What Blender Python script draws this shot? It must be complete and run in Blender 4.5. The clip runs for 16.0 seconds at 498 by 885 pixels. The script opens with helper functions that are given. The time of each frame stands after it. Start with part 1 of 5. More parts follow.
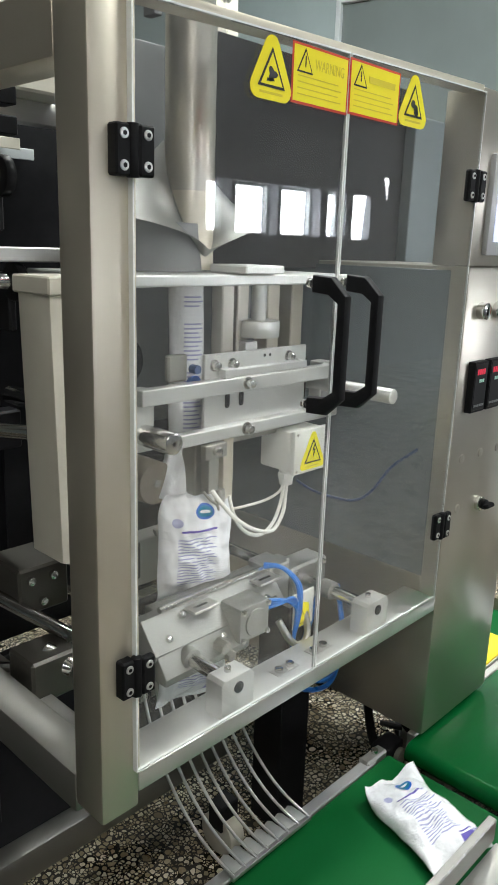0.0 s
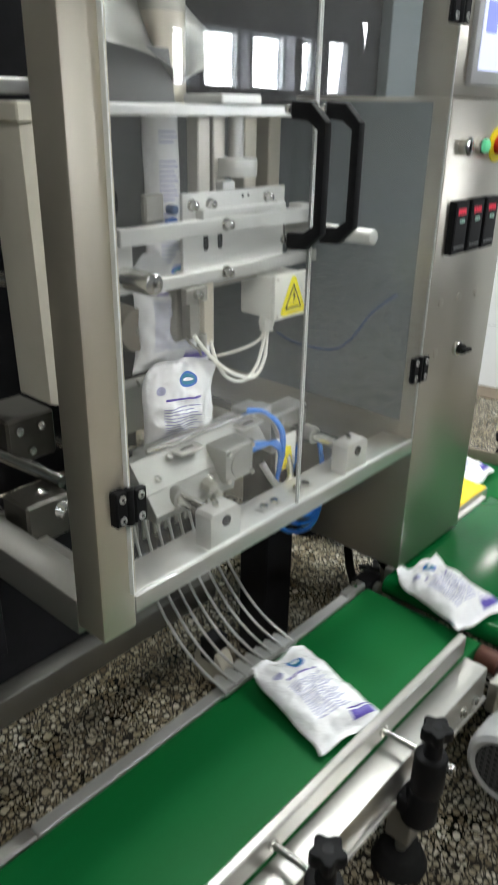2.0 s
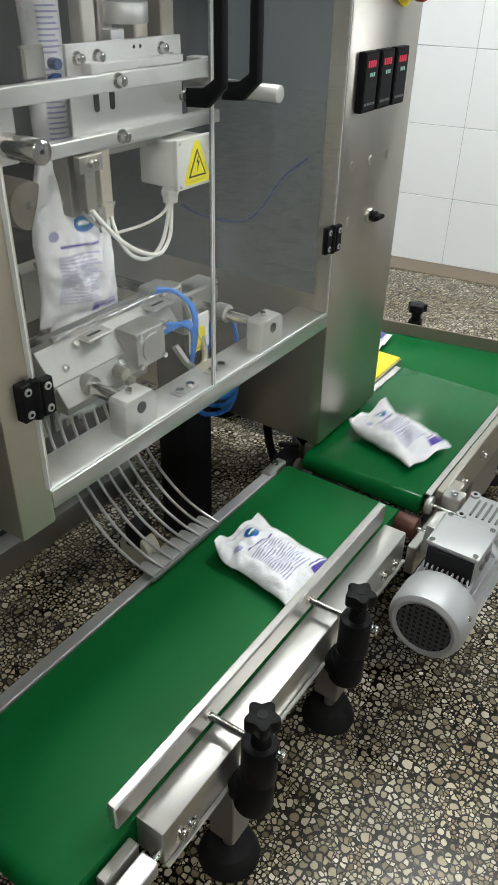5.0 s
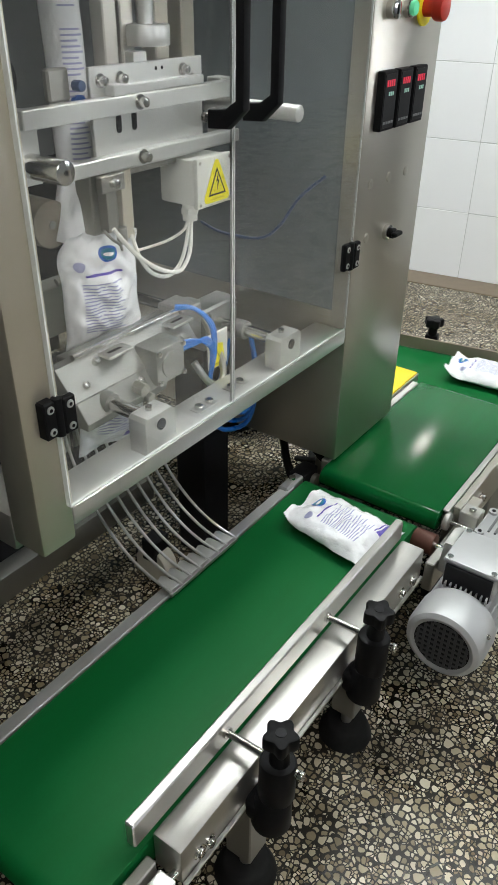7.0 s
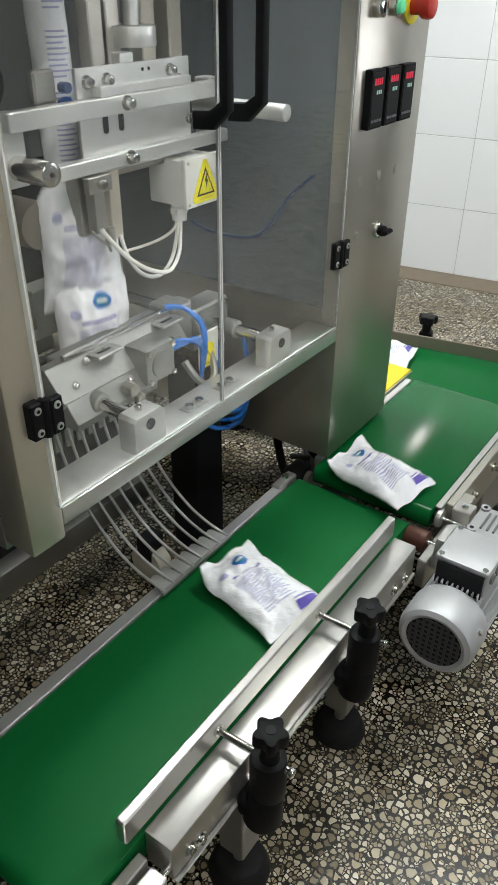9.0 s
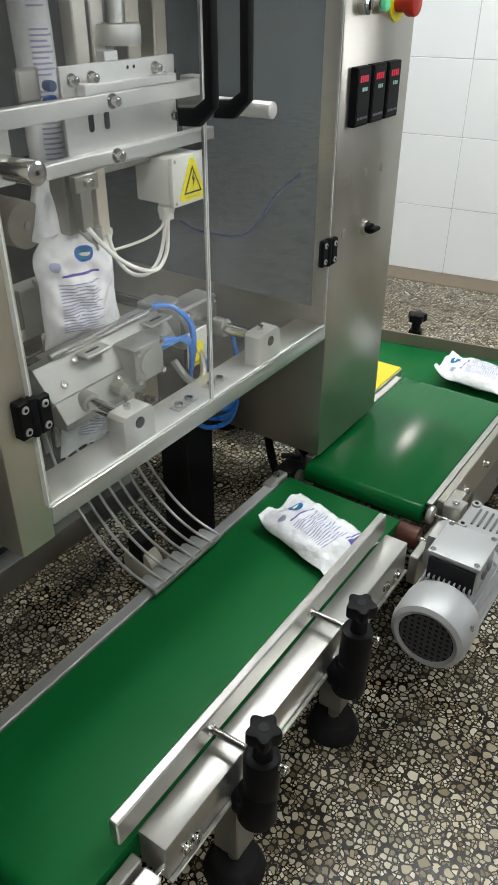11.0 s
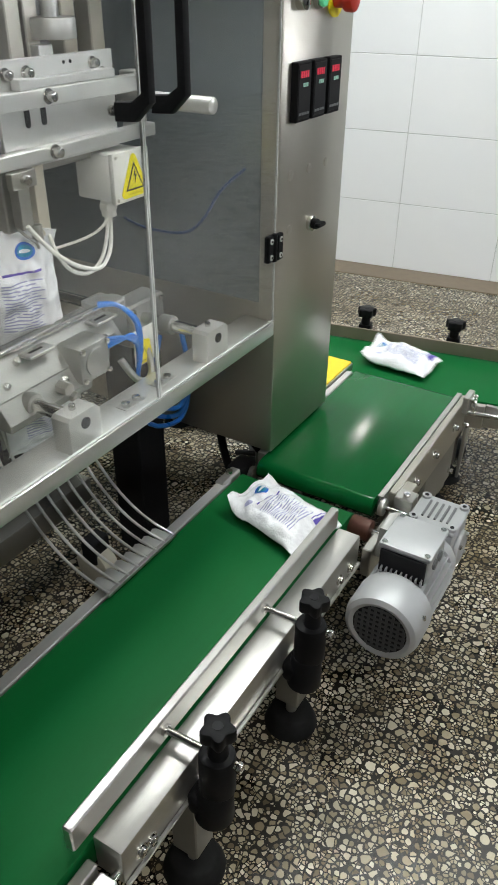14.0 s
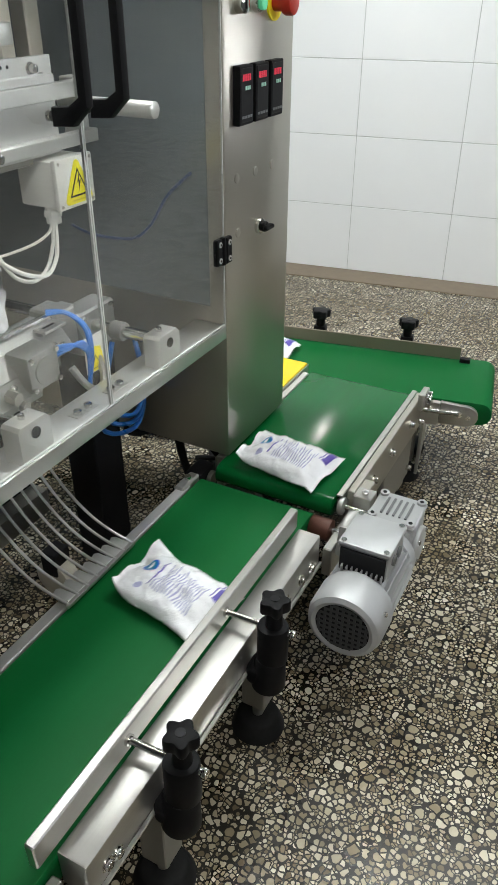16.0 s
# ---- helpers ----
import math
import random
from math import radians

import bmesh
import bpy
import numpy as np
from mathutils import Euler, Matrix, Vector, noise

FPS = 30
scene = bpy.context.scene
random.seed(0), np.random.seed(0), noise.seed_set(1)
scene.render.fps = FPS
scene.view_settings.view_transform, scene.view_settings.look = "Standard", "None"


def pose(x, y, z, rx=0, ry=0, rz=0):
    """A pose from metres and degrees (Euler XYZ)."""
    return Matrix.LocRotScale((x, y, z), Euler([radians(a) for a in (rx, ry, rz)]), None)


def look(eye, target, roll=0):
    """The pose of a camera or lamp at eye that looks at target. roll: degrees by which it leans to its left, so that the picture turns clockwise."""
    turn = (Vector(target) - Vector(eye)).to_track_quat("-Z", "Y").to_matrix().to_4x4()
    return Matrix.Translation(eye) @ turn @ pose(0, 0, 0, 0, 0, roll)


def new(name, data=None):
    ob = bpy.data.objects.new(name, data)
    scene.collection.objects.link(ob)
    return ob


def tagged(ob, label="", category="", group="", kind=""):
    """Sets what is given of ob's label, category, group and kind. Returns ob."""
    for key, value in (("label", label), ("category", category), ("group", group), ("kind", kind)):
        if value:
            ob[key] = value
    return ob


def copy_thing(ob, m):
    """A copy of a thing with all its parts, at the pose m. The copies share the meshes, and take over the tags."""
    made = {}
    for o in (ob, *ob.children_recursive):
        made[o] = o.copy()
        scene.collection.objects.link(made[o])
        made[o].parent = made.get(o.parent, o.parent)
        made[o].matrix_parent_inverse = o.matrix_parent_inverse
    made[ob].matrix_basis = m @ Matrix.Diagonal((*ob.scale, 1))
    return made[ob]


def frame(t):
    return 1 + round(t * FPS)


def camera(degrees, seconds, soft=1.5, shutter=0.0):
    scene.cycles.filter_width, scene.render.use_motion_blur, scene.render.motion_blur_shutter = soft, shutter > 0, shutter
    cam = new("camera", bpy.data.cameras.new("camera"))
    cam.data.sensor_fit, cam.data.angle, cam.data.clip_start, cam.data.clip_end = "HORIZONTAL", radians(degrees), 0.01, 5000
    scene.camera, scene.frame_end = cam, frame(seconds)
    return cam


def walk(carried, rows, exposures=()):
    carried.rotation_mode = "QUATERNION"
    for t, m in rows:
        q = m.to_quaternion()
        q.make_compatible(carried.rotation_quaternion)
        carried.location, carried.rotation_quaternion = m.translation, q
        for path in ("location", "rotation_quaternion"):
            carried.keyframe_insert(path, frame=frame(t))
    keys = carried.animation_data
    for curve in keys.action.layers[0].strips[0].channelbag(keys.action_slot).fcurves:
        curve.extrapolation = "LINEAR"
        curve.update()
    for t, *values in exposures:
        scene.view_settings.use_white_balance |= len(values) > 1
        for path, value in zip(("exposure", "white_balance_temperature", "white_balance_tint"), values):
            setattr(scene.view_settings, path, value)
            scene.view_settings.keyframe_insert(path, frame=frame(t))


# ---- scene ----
cam = camera(37.0, 16.0, shutter=0.4)
PATH = [
    (0, (-0.464, -0.615, 1.225), (0.939, 0.716, 0.717), 1.9),
    (0.5, (-0.466, -0.622, 1.24), (0.929, 0.728, 0.759), 1.3),
    (1, (-0.475, -0.627, 1.274), (0.919, 0.741, 0.842), 1.6),
    (1.5, (-0.485, -0.627, 1.269), (0.912, 0.714, 0.77), 1.7),
    (2, (-0.49, -0.631, 1.183), (0.878, 0.576, 0.364), 1.1),
    (2.5, (-0.486, -0.621, 1.171), (0.857, 0.53, 0.238), -0.0),
    (3, (-0.483, -0.614, 1.172), (0.862, 0.481, 0.177), -0.1),
    (3.5, (-0.476, -0.609, 1.169), (0.889, 0.406, 0.117), 0.7),
    (4, (-0.47, -0.609, 1.17), (0.913, 0.351, 0.09), 1.3),
    (4.2, (-0.469, -0.613, 1.164), (0.928, 0.315, 0.075), 1.6),
    (6.5, (-0.463, -0.613, 1.174), (0.909, 0.357, 0.09), 0.6),
    (7, (-0.469, -0.606, 1.175), (0.913, 0.369, 0.108), 0.9),
    (7.5, (-0.469, -0.613, 1.179), (0.907, 0.372, 0.113), 0.8),
    (8, (-0.467, -0.614, 1.178), (0.911, 0.366, 0.111), 0.7),
    (8.5, (-0.463, -0.618, 1.176), (0.913, 0.361, 0.103), 0.4),
    (9, (-0.462, -0.621, 1.179), (0.916, 0.354, 0.107), 0.4),
    (11.5, (-0.461, -0.628, 1.172), (0.933, 0.329, 0.104), -0.0),
    (12, (-0.458, -0.633, 1.172), (0.927, 0.324, 0.093), -0.3),
    (12.5, (-0.453, -0.631, 1.171), (0.943, 0.31, 0.092), -0.2),
    (13, (-0.45, -0.623, 1.165), (0.97, 0.297, 0.098), 0.0),
    (13.5, (-0.449, -0.628, 1.172), (0.975, 0.272, 0.095), 0.4),
    (14, (-0.45, -0.636, 1.171), (0.998, 0.23, 0.097), 0.6),
    (14.5, (-0.452, -0.632, 1.168), (1.032, 0.172, 0.094), 0.7),
    (15, (-0.451, -0.634, 1.164), (1.048, 0.151, 0.098), 0.6),
    (15.5, (-0.447, -0.646, 1.17), (1.054, 0.139, 0.106), 0.4),
    (16, (-0.442, -0.65, 1.166), (1.058, 0.139, 0.106), 0.1),
]
walk(cam, [(t, look(eye, target, roll)) for t, eye, target, roll in PATH], [(0, 0.15), (1.5, 0.15), (2.5, 0.04), (9, -0.04), (12, -0.08), (16, -0.06)])

# ---- world and large lights ----
world = bpy.data.worlds.new("world")
scene.world = world
world.use_nodes = True
wn, wl = world.node_tree.nodes, world.node_tree.links
sky = wn.new("ShaderNodeTexSky")
sky.sky_type, sky.sun_disc = "NISHITA", False
sky.sun_elevation, sky.sun_rotation = radians(40), radians(120)
wl.new(sky.outputs[0], wn["Background"].inputs[0])
wn["Background"].inputs[1].default_value = 0.1


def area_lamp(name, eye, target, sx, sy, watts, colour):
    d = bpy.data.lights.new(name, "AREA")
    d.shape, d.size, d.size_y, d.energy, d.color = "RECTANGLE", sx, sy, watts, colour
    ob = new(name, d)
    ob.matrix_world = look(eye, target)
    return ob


COOL = (0.93, 0.97, 1.0)
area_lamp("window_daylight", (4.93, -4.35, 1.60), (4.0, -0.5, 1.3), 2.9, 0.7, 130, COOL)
# assumed ceiling lamps, never in view
area_lamp("unseen_ceiling_light", (1.55, -0.75, 2.86), (1.5, -0.75, 0), 1.2, 0.16, 41, (0.95, 1.0, 0.97))
area_lamp("unseen_ceiling_light", (0.90, 0.85, 2.86), (0.95, 0.85, 0), 1.2, 0.16, 67, (0.95, 1.0, 0.98))
# added fill that brightens the post and the left side
area_lamp("unseen_ceiling_light", (-1.1, -1.5, 2.86), (-1.1, -1.5, 0), 1.2, 0.16, 25, (1.0, 0.98, 0.92))
# small unseen lamp added for the glare on the weigh belt
area_lamp("belt_glare_light", (2.60, 0.52, 1.42), (1.0, -0.1, 0.3), 0.06, 0.07, 2.0, (1.0, 0.99, 0.95))


# ---- materials ----
class Mat:
    def __init__(self, name, colour=(0.5, 0.5, 0.5), rough=0.5, metal=0.0):
        self.m = bpy.data.materials.new(name)
        self.m.use_nodes = True
        self.n, self.l = self.m.node_tree.nodes, self.m.node_tree.links
        self.b = self.n["Principled BSDF"]
        self.set("Base Color", (*colour, 1))
        self.set("Roughness", rough)
        self.set("Metallic", metal)

    def set(self, k, v):
        self.b.inputs[k].default_value = v

    def node(self, kind, **props):
        nd = self.n.new(kind)
        for k, v in props.items():
            nd.inputs[k.replace("_", " ")].default_value = v
        return nd

    def coords(self, scale=(1, 1, 1)):
        c = self.n.new("ShaderNodeTexCoord")
        mp = self.n.new("ShaderNodeMapping")
        mp.inputs["Scale"].default_value = scale
        self.l.new(c.outputs["Object"], mp.inputs[0])
        return mp.outputs[0]

    def noise(self, co, scale, detail=4, rough=0.6):
        nd = self.node("ShaderNodeTexNoise", Scale=scale, Detail=detail, Roughness=rough)
        self.l.new(co, nd.inputs["Vector"])
        return nd.outputs[0]

    def ramp(self, src, stops):
        r = self.n.new("ShaderNodeValToRGB")
        while len(r.color_ramp.elements) < len(stops):
            r.color_ramp.elements.new(0.5)
        for e, (p, c) in zip(r.color_ramp.elements, stops):
            e.position = p
            e.color = (*c, 1) if isinstance(c, tuple) else (c, c, c, 1)
        self.l.new(src, r.inputs[0])
        return r.outputs[0]

    def mix(self, a, b, fac, blend="MIX"):
        x = self.n.new("ShaderNodeMix")
        x.data_type, x.blend_type = "RGBA", blend
        for sock, v in ((x.inputs[0], fac), (x.inputs[6], a), (x.inputs[7], b)):
            if hasattr(v, "is_output"):
                self.l.new(v, sock)
            else:
                sock.default_value = v if not isinstance(v, tuple) else (*v, 1)
        return x.outputs[2]

    def to(self, k, out):
        self.l.new(out, self.b.inputs[k])

    def bump(self, src, strength, dist=0.001):
        bp = self.node("ShaderNodeBump", Strength=strength, Distance=dist)
        self.l.new(src, bp.inputs["Height"])
        self.l.new(bp.outputs[0], self.b.inputs["Normal"])


def plain(name, colour, rough=0.5, metal=0.0, vary=0.12, scale=60, bump=0.15):
    """A surface with slight mottling at two scales and a fine relief."""
    k = Mat(name, colour, rough, metal)
    co = k.coords()
    a, b = k.noise(co, scale), k.noise(co, scale * 0.12, 3)
    lo = tuple(c * (1 - vary) for c in colour)
    hi = tuple(min(1, c * (1 + vary)) for c in colour)
    p, q, wide = (0.05, 0.95, 0.03) if metal > 0.2 else (0.3, 0.7, 0.07)
    k.to("Base Color", k.mix(k.ramp(a, [(p, lo), (q, hi)]), k.ramp(b, [(p, lo), (q, hi)]), 0.5))
    k.to("Roughness", k.ramp(b, [(p, max(0, rough - wide)), (q, min(1, rough + wide))]))
    if bump:
        k.bump(a, bump, 0.0006)
    return k.m


def steel(name, colour, rough, grain=(4, 4, 220), metal=1.0, streak=0.03):
    """Brushed stainless steel: fine grain along one way, faint smears."""
    k = Mat(name, colour, rough, metal)
    g = k.noise(k.coords(grain), 6, 3, 0.5)
    s = k.noise(k.coords(), 7, 4)
    lo, hi = tuple(c * (1 - streak) for c in colour), tuple(min(1, c * (1 + streak)) for c in colour)
    k.to("Base Color", k.mix(k.ramp(g, [(0.2, lo), (0.8, hi)]), k.ramp(s, [(0.3, lo), (0.75, hi)]), 0.7))
    k.to("Roughness", k.ramp(s, [(0.1, rough - 0.03), (0.9, rough + 0.05)]))
    return k.m


STEEL_V = steel("brushed_steel_upright", (0.66, 0.61, 0.51), 0.40, (220, 220, 4), 0.75)
STEEL_H = steel("stainless_sheet", (0.55, 0.54, 0.515), 0.35, (3, 90, 90), 0.92, 0.14)
STEEL_CAB = steel("brushed_steel_cabinet", (0.50, 0.475, 0.42), 0.33, (90, 90, 3), 0.9)
GREASY = plain("greasy_dark_steel", (0.075, 0.070, 0.060), 0.38, 0.5, 0.25, 40, 0.15)
STEEL_DARK = steel("dull_steel", (0.36, 0.35, 0.32), 0.40, (1, 30, 30), 0.8)
FENCE = plain("stained_steel", (0.26, 0.22, 0.17), 0.55, 0.4, 0.12, 30, 0.05)
ALU = steel("milled_aluminium", (0.69, 0.69, 0.67), 0.34, (2, 60, 60), 0.78, 0.08)
ALU_DULL = steel("cast_aluminium", (0.36, 0.36, 0.345), 0.5, (20, 60, 60))
CHROME = plain("polished_shaft_steel", (0.72, 0.71, 0.69), 0.14, 1.0, 0.04, 90, 0.03)
BLACK = plain("black_plastic", (0.008, 0.008, 0.009), 0.48, 0, 0.2, 120, 0.12)
SHEET = Mat("blue_grey_sheet", (0.19, 0.22, 0.24), 0.28, 0.4)
SHEET.to("Base Color", SHEET.ramp(SHEET.noise(SHEET.coords(), 1.6, 0), [(0.0, (0.165, 0.195, 0.215)), (1.0, (0.215, 0.245, 0.265))]))
SIDE_SHEET = SHEET.m
RUBBER = plain("black_rubber", (0.016, 0.016, 0.016), 0.7, 0, 0.25, 90, 0.2)
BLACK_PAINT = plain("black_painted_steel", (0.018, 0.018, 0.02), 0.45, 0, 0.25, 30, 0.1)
GREY_PAINT = plain("silver_grey_paint", (0.47, 0.48, 0.49), 0.46, 0.35, 0.07, 70, 0.15)
GRILLE = plain("dark_grille_paint", (0.055, 0.057, 0.06), 0.5, 0.1, 0.1, 60, 0.1)
GREY_DARK = plain("grey_paint", (0.17, 0.175, 0.18), 0.5, 0.1, 0.1, 60, 0.1)
CREAM = plain("cream_paint", (0.62, 0.59, 0.50), 0.45, 0, 0.05, 20, 0.05)
WHITE_PLASTIC = plain("white_plastic", (0.70, 0.70, 0.66), 0.45, 0, 0.05, 40, 0.06)
CABLE = plain("white_cable", (0.74, 0.73, 0.68), 0.45, 0, 0.06, 60, 0)
BLUE_HOSE = plain("blue_air_hose", (0.02, 0.16, 0.55), 0.3, 0, 0.1, 60, 0)
BLUE_DIM = plain("dull_blue_cable", (0.05, 0.09, 0.20), 0.4, 0, 0.1, 60, 0)
YELLOW = plain("yellow_sticker", (0.90, 0.78, 0.01), 0.4, 0, 0.03, 30, 0.02)
YELLOW_PLATE = plain("yellow_sheet", (0.85, 0.62, 0.01), 0.45, 0, 0.05, 20, 0.05)
RED_EDGE = plain("red_print", (0.65, 0.05, 0.02), 0.45, 0, 0.05, 30, 0)
INK = plain("black_print", (0.012, 0.012, 0.012), 0.5, 0, 0.1, 30, 0)
INK_GREY = plain("worn_print", (0.68, 0.56, 0.02), 0.5, 0, 0.1, 60, 0)
RED_BUTTON = plain("red_plastic", (0.55, 0.03, 0.015), 0.32, 0, 0.05, 60, 0)
COPPER_RED = plain("rusty_roller", (0.11, 0.042, 0.028), 0.45, 0.2, 0.2, 60, 0.1)
PLASTER = plain("pale_blue_wall_paint", (0.42, 0.50, 0.51), 0.6, 0, 0.04, 12, 0.1)
# wall and ceiling greys set dark to hold down bounced light
DIM_WALL = plain("low_bounce_wall_grey", (0.22, 0.25, 0.255), 0.6, 0, 0.05, 12, 0.1)
CEILING = plain("low_bounce_ceiling_grey", (0.30, 0.31, 0.31), 0.7, 0, 0.04, 12, 0.1)
FRAME_WHITE = plain("white_window_frame", (0.70, 0.74, 0.75), 0.4, 0, 0.04, 30, 0.04)
BROWN_SKIRT = plain("worn_floor_edge", (0.20, 0.155, 0.11), 0.55, 0, 0.15, 25, 0.1)
GROUT = plain("grout", (0.52, 0.53, 0.54), 0.8, 0, 0.1, 60, 0.2)


def glass_mat(name, colour, rough=0.0):
    k = Mat(name, colour, rough)
    k.set("Transmission Weight", 1.0)
    k.set("IOR", 1.48)
    co = k.coords()
    k.to("Transmission Weight", k.mix(k.ramp(k.noise(co, 3.5, 3), [(0.1, 0.965), (0.9, 0.998)]), k.ramp(k.noise(k.coords((2, 2, 9)), 5, 5), [(0.1, 0.965), (0.9, 0.999)]), 0.5))
    return k.m


ACRYLIC = glass_mat("clear_acrylic", (0.985, 0.99, 0.985))
ACRYLIC_EDGE = plain("sawn_acrylic_edge", (0.80, 0.82, 0.80), 0.4, 0, 0.05, 80, 0.05)
DARK_GLASS = plain("dark_window_glass", (0.20, 0.23, 0.23), 0.08, 0, 0.1, 3, 0)


def glow(name, colour, strength):
    k = Mat(name, colour, 0.5)
    k.set("Emission Color", (*colour, 1))
    k.set("Emission Strength", strength)
    return k.m


SKY_GLOW = glow("bright_overcast_sky", (0.93, 0.97, 1.0), 9.0)
TUBE_GLOW = glow("lamp_tube", (1, 0.98, 0.94), 14.0)
RED_DIGITS = glow("red_digits", (0.75, 0.03, 0.07), 0.22)
GREEN_DIGITS = glow("pale_green_digits", (0.35, 0.6, 0.5), 0.18)
GREEN_LAMP = glow("lit_green_button", (0.15, 0.75, 0.4), 0.15)
SCREEN = glow("lit_screen", (0.62, 0.66, 0.85), 0.7)
SCREEN_BAR = glow("lit_screen_bars", (0.25, 0.3, 0.75), 0.5)


def belt_mat(name, lo, hi):
    k = Mat(name, (0.0, 0.1, 0.03), lo)
    co = k.coords()
    a = k.noise(co, 260, 3)
    b = k.noise(k.coords((0.7, 5, 1)), 5, 4)
    k.to("Base Color", k.mix(k.ramp(a, [(0.3, (0.002, 0.108, 0.023)), (0.7, (0.002, 0.124, 0.028))]), k.ramp(b, [(0.3, (0.002, 0.102, 0.021)), (0.8, (0.004, 0.128, 0.035))]), 0.6))
    k.to("Roughness", k.ramp(b, [(0.25, lo), (0.75, hi)]))
    k.bump(a, 0.04, 0.0003)
    return k.m


BELT = belt_mat("green_pvc_belt", 0.5, 0.62)
BELT_GLOSS = belt_mat("glossy_green_pvc_belt", 0.15, 0.22)


def terrazzo():
    """Polished terrazzo: broken marble chips of three sizes in a dark matrix."""
    k = Mat("terrazzo", (0.2, 0.18, 0.15), 0.3)
    co0 = k.coords()
    warp = k.n.new("ShaderNodeTexNoise")
    warp.inputs["Scale"].default_value = 26
    k.l.new(co0, warp.inputs["Vector"])
    ripple = k.n.new("ShaderNodeTexNoise")
    ripple.inputs["Scale"].default_value = 150
    k.l.new(co0, ripple.inputs["Vector"])
    co = k.mix(k.mix(co0, warp.outputs[1], 0.008), ripple.outputs[1], 0.0040)
    def chips(scale, thr_lo, thr_hi, keep):
        e = k.node("ShaderNodeTexVoronoi", Scale=scale)
        e.voronoi_dimensions, e.feature = "2D", "DISTANCE_TO_EDGE"
        c = k.node("ShaderNodeTexVoronoi", Scale=scale)
        c.voronoi_dimensions, c.feature = "2D", "F1"
        e.inputs["Randomness"].default_value = c.inputs["Randomness"].default_value = 0.86
        for nd in (e, c):
            k.l.new(co, nd.inputs["Vector"])
        sep = k.n.new("ShaderNodeSeparateColor")
        k.l.new(c.outputs["Color"], sep.inputs[0])
        thr = k.n.new("ShaderNodeMapRange")
        thr.inputs[3].default_value, thr.inputs[4].default_value = thr_lo, thr_hi
        k.l.new(sep.outputs[0], thr.inputs[0])
        sub = k.n.new("ShaderNodeMath")
        sub.operation = "SUBTRACT"
        k.l.new(e.outputs[0], sub.inputs[0])
        k.l.new(thr.outputs[0], sub.inputs[1])
        m1 = k.ramp(sub.outputs[0], [(0.0, 0.0), (0.045, 1.0)])
        gate = k.n.new("ShaderNodeMath")
        gate.operation = "LESS_THAN"
        k.l.new(sep.outputs[1], gate.inputs[0])
        gate.inputs[1].default_value = keep
        size = k.n.new("ShaderNodeMapRange")
        size.inputs[3].default_value, size.inputs[4].default_value = 0.38, 0.62
        k.l.new(sep.outputs[0], size.inputs[0])
        left = k.n.new("ShaderNodeMath")
        left.operation = "SUBTRACT"
        k.l.new(size.outputs[0], left.inputs[0])
        k.l.new(c.outputs["Distance"], left.inputs[1])
        m1 = k.mix(m1, k.ramp(left.outputs[0], [(0.0, 0.0), (0.05, 1.0)]), 1.0, "MULTIPLY")
        mul = k.n.new("ShaderNodeMath")
        mul.operation = "MULTIPLY"
        k.l.new(m1, mul.inputs[0])
        k.l.new(gate.outputs[0], mul.inputs[1])
        tone = k.ramp(sep.outputs[2], [(0.0, (0.16, 0.125, 0.078)), (0.28, (0.37, 0.32, 0.225)), (0.6, (0.60, 0.55, 0.43)), (1.0, (0.80, 0.77, 0.68))])
        return mul.outputs[0], tone, gate.outputs[0]
    fine = k.noise(co0, 420, 3)
    base = k.ramp(fine, [(0.3, (0.006, 0.005, 0.003)), (0.7, (0.020, 0.016, 0.011))])
    f3, t3, g3 = chips(135, 0.06, 0.14, 0.97)
    f2, t2, g2 = chips(80, 0.06, 0.13, 0.55)
    f1, t1, g1 = chips(54, 0.06, 0.12, 0.14)
    col = k.mix(base, t3, f3)
    col = k.mix(k.mix(col, base, g2), t2, f2)
    col = k.mix(k.mix(col, base, g1), t1, f1)
    dirt = k.noise(co0, 3.2, 5)
    col = k.mix(col, k.ramp(dirt, [(0.35, (0.62, 0.56, 0.46)), (0.7, (1, 1, 1))]), 1.0, "MULTIPLY")
    k.to("Base Color", col)
    k.to("Roughness", k.ramp(k.noise(co0, 9, 4), [(0.3, 0.20), (0.7, 0.38)]))
    k.set("Specular IOR Level", 0.36)
    k.bump(fine, 0.08, 0.0004)
    return k.m


TERRAZZO = terrazzo()


def tile_mat():
    k = Mat("white_glazed_tile", (0.8, 0.81, 0.82), 0.12)
    co = k.coords()
    info = k.n.new("ShaderNodeObjectInfo")
    k.to("Base Color", k.mix(k.ramp(info.outputs["Random"], [(0.0, (0.88, 0.895, 0.925)), (1.0, (0.91, 0.925, 0.95))]), k.ramp(k.noise(co, 3, 4), [(0.3, (0.88, 0.895, 0.925)), (0.7, (0.92, 0.93, 0.95))]), 0.5))
    k.to("Roughness", k.ramp(k.noise(co, 14, 4), [(0.3, 0.10), (0.7, 0.22)]))
    k.bump(k.noise(co, 5, 2), 0.06, 0.002)
    return k.m


TILE = tile_mat()


def film_mat():
    """White laminated film with crumples."""
    k = Mat("white_laminated_film", (0.80, 0.81, 0.83), 0.25)
    co = k.coords()
    a = k.noise(co, 22, 4)
    k.to("Base Color", k.ramp(a, [(0.3, (0.88, 0.89, 0.92)), (0.7, (0.93, 0.935, 0.96))]))
    k.bump(k.noise(co, 34, 4, 0.6), 0.8, 0.006)
    return k.m


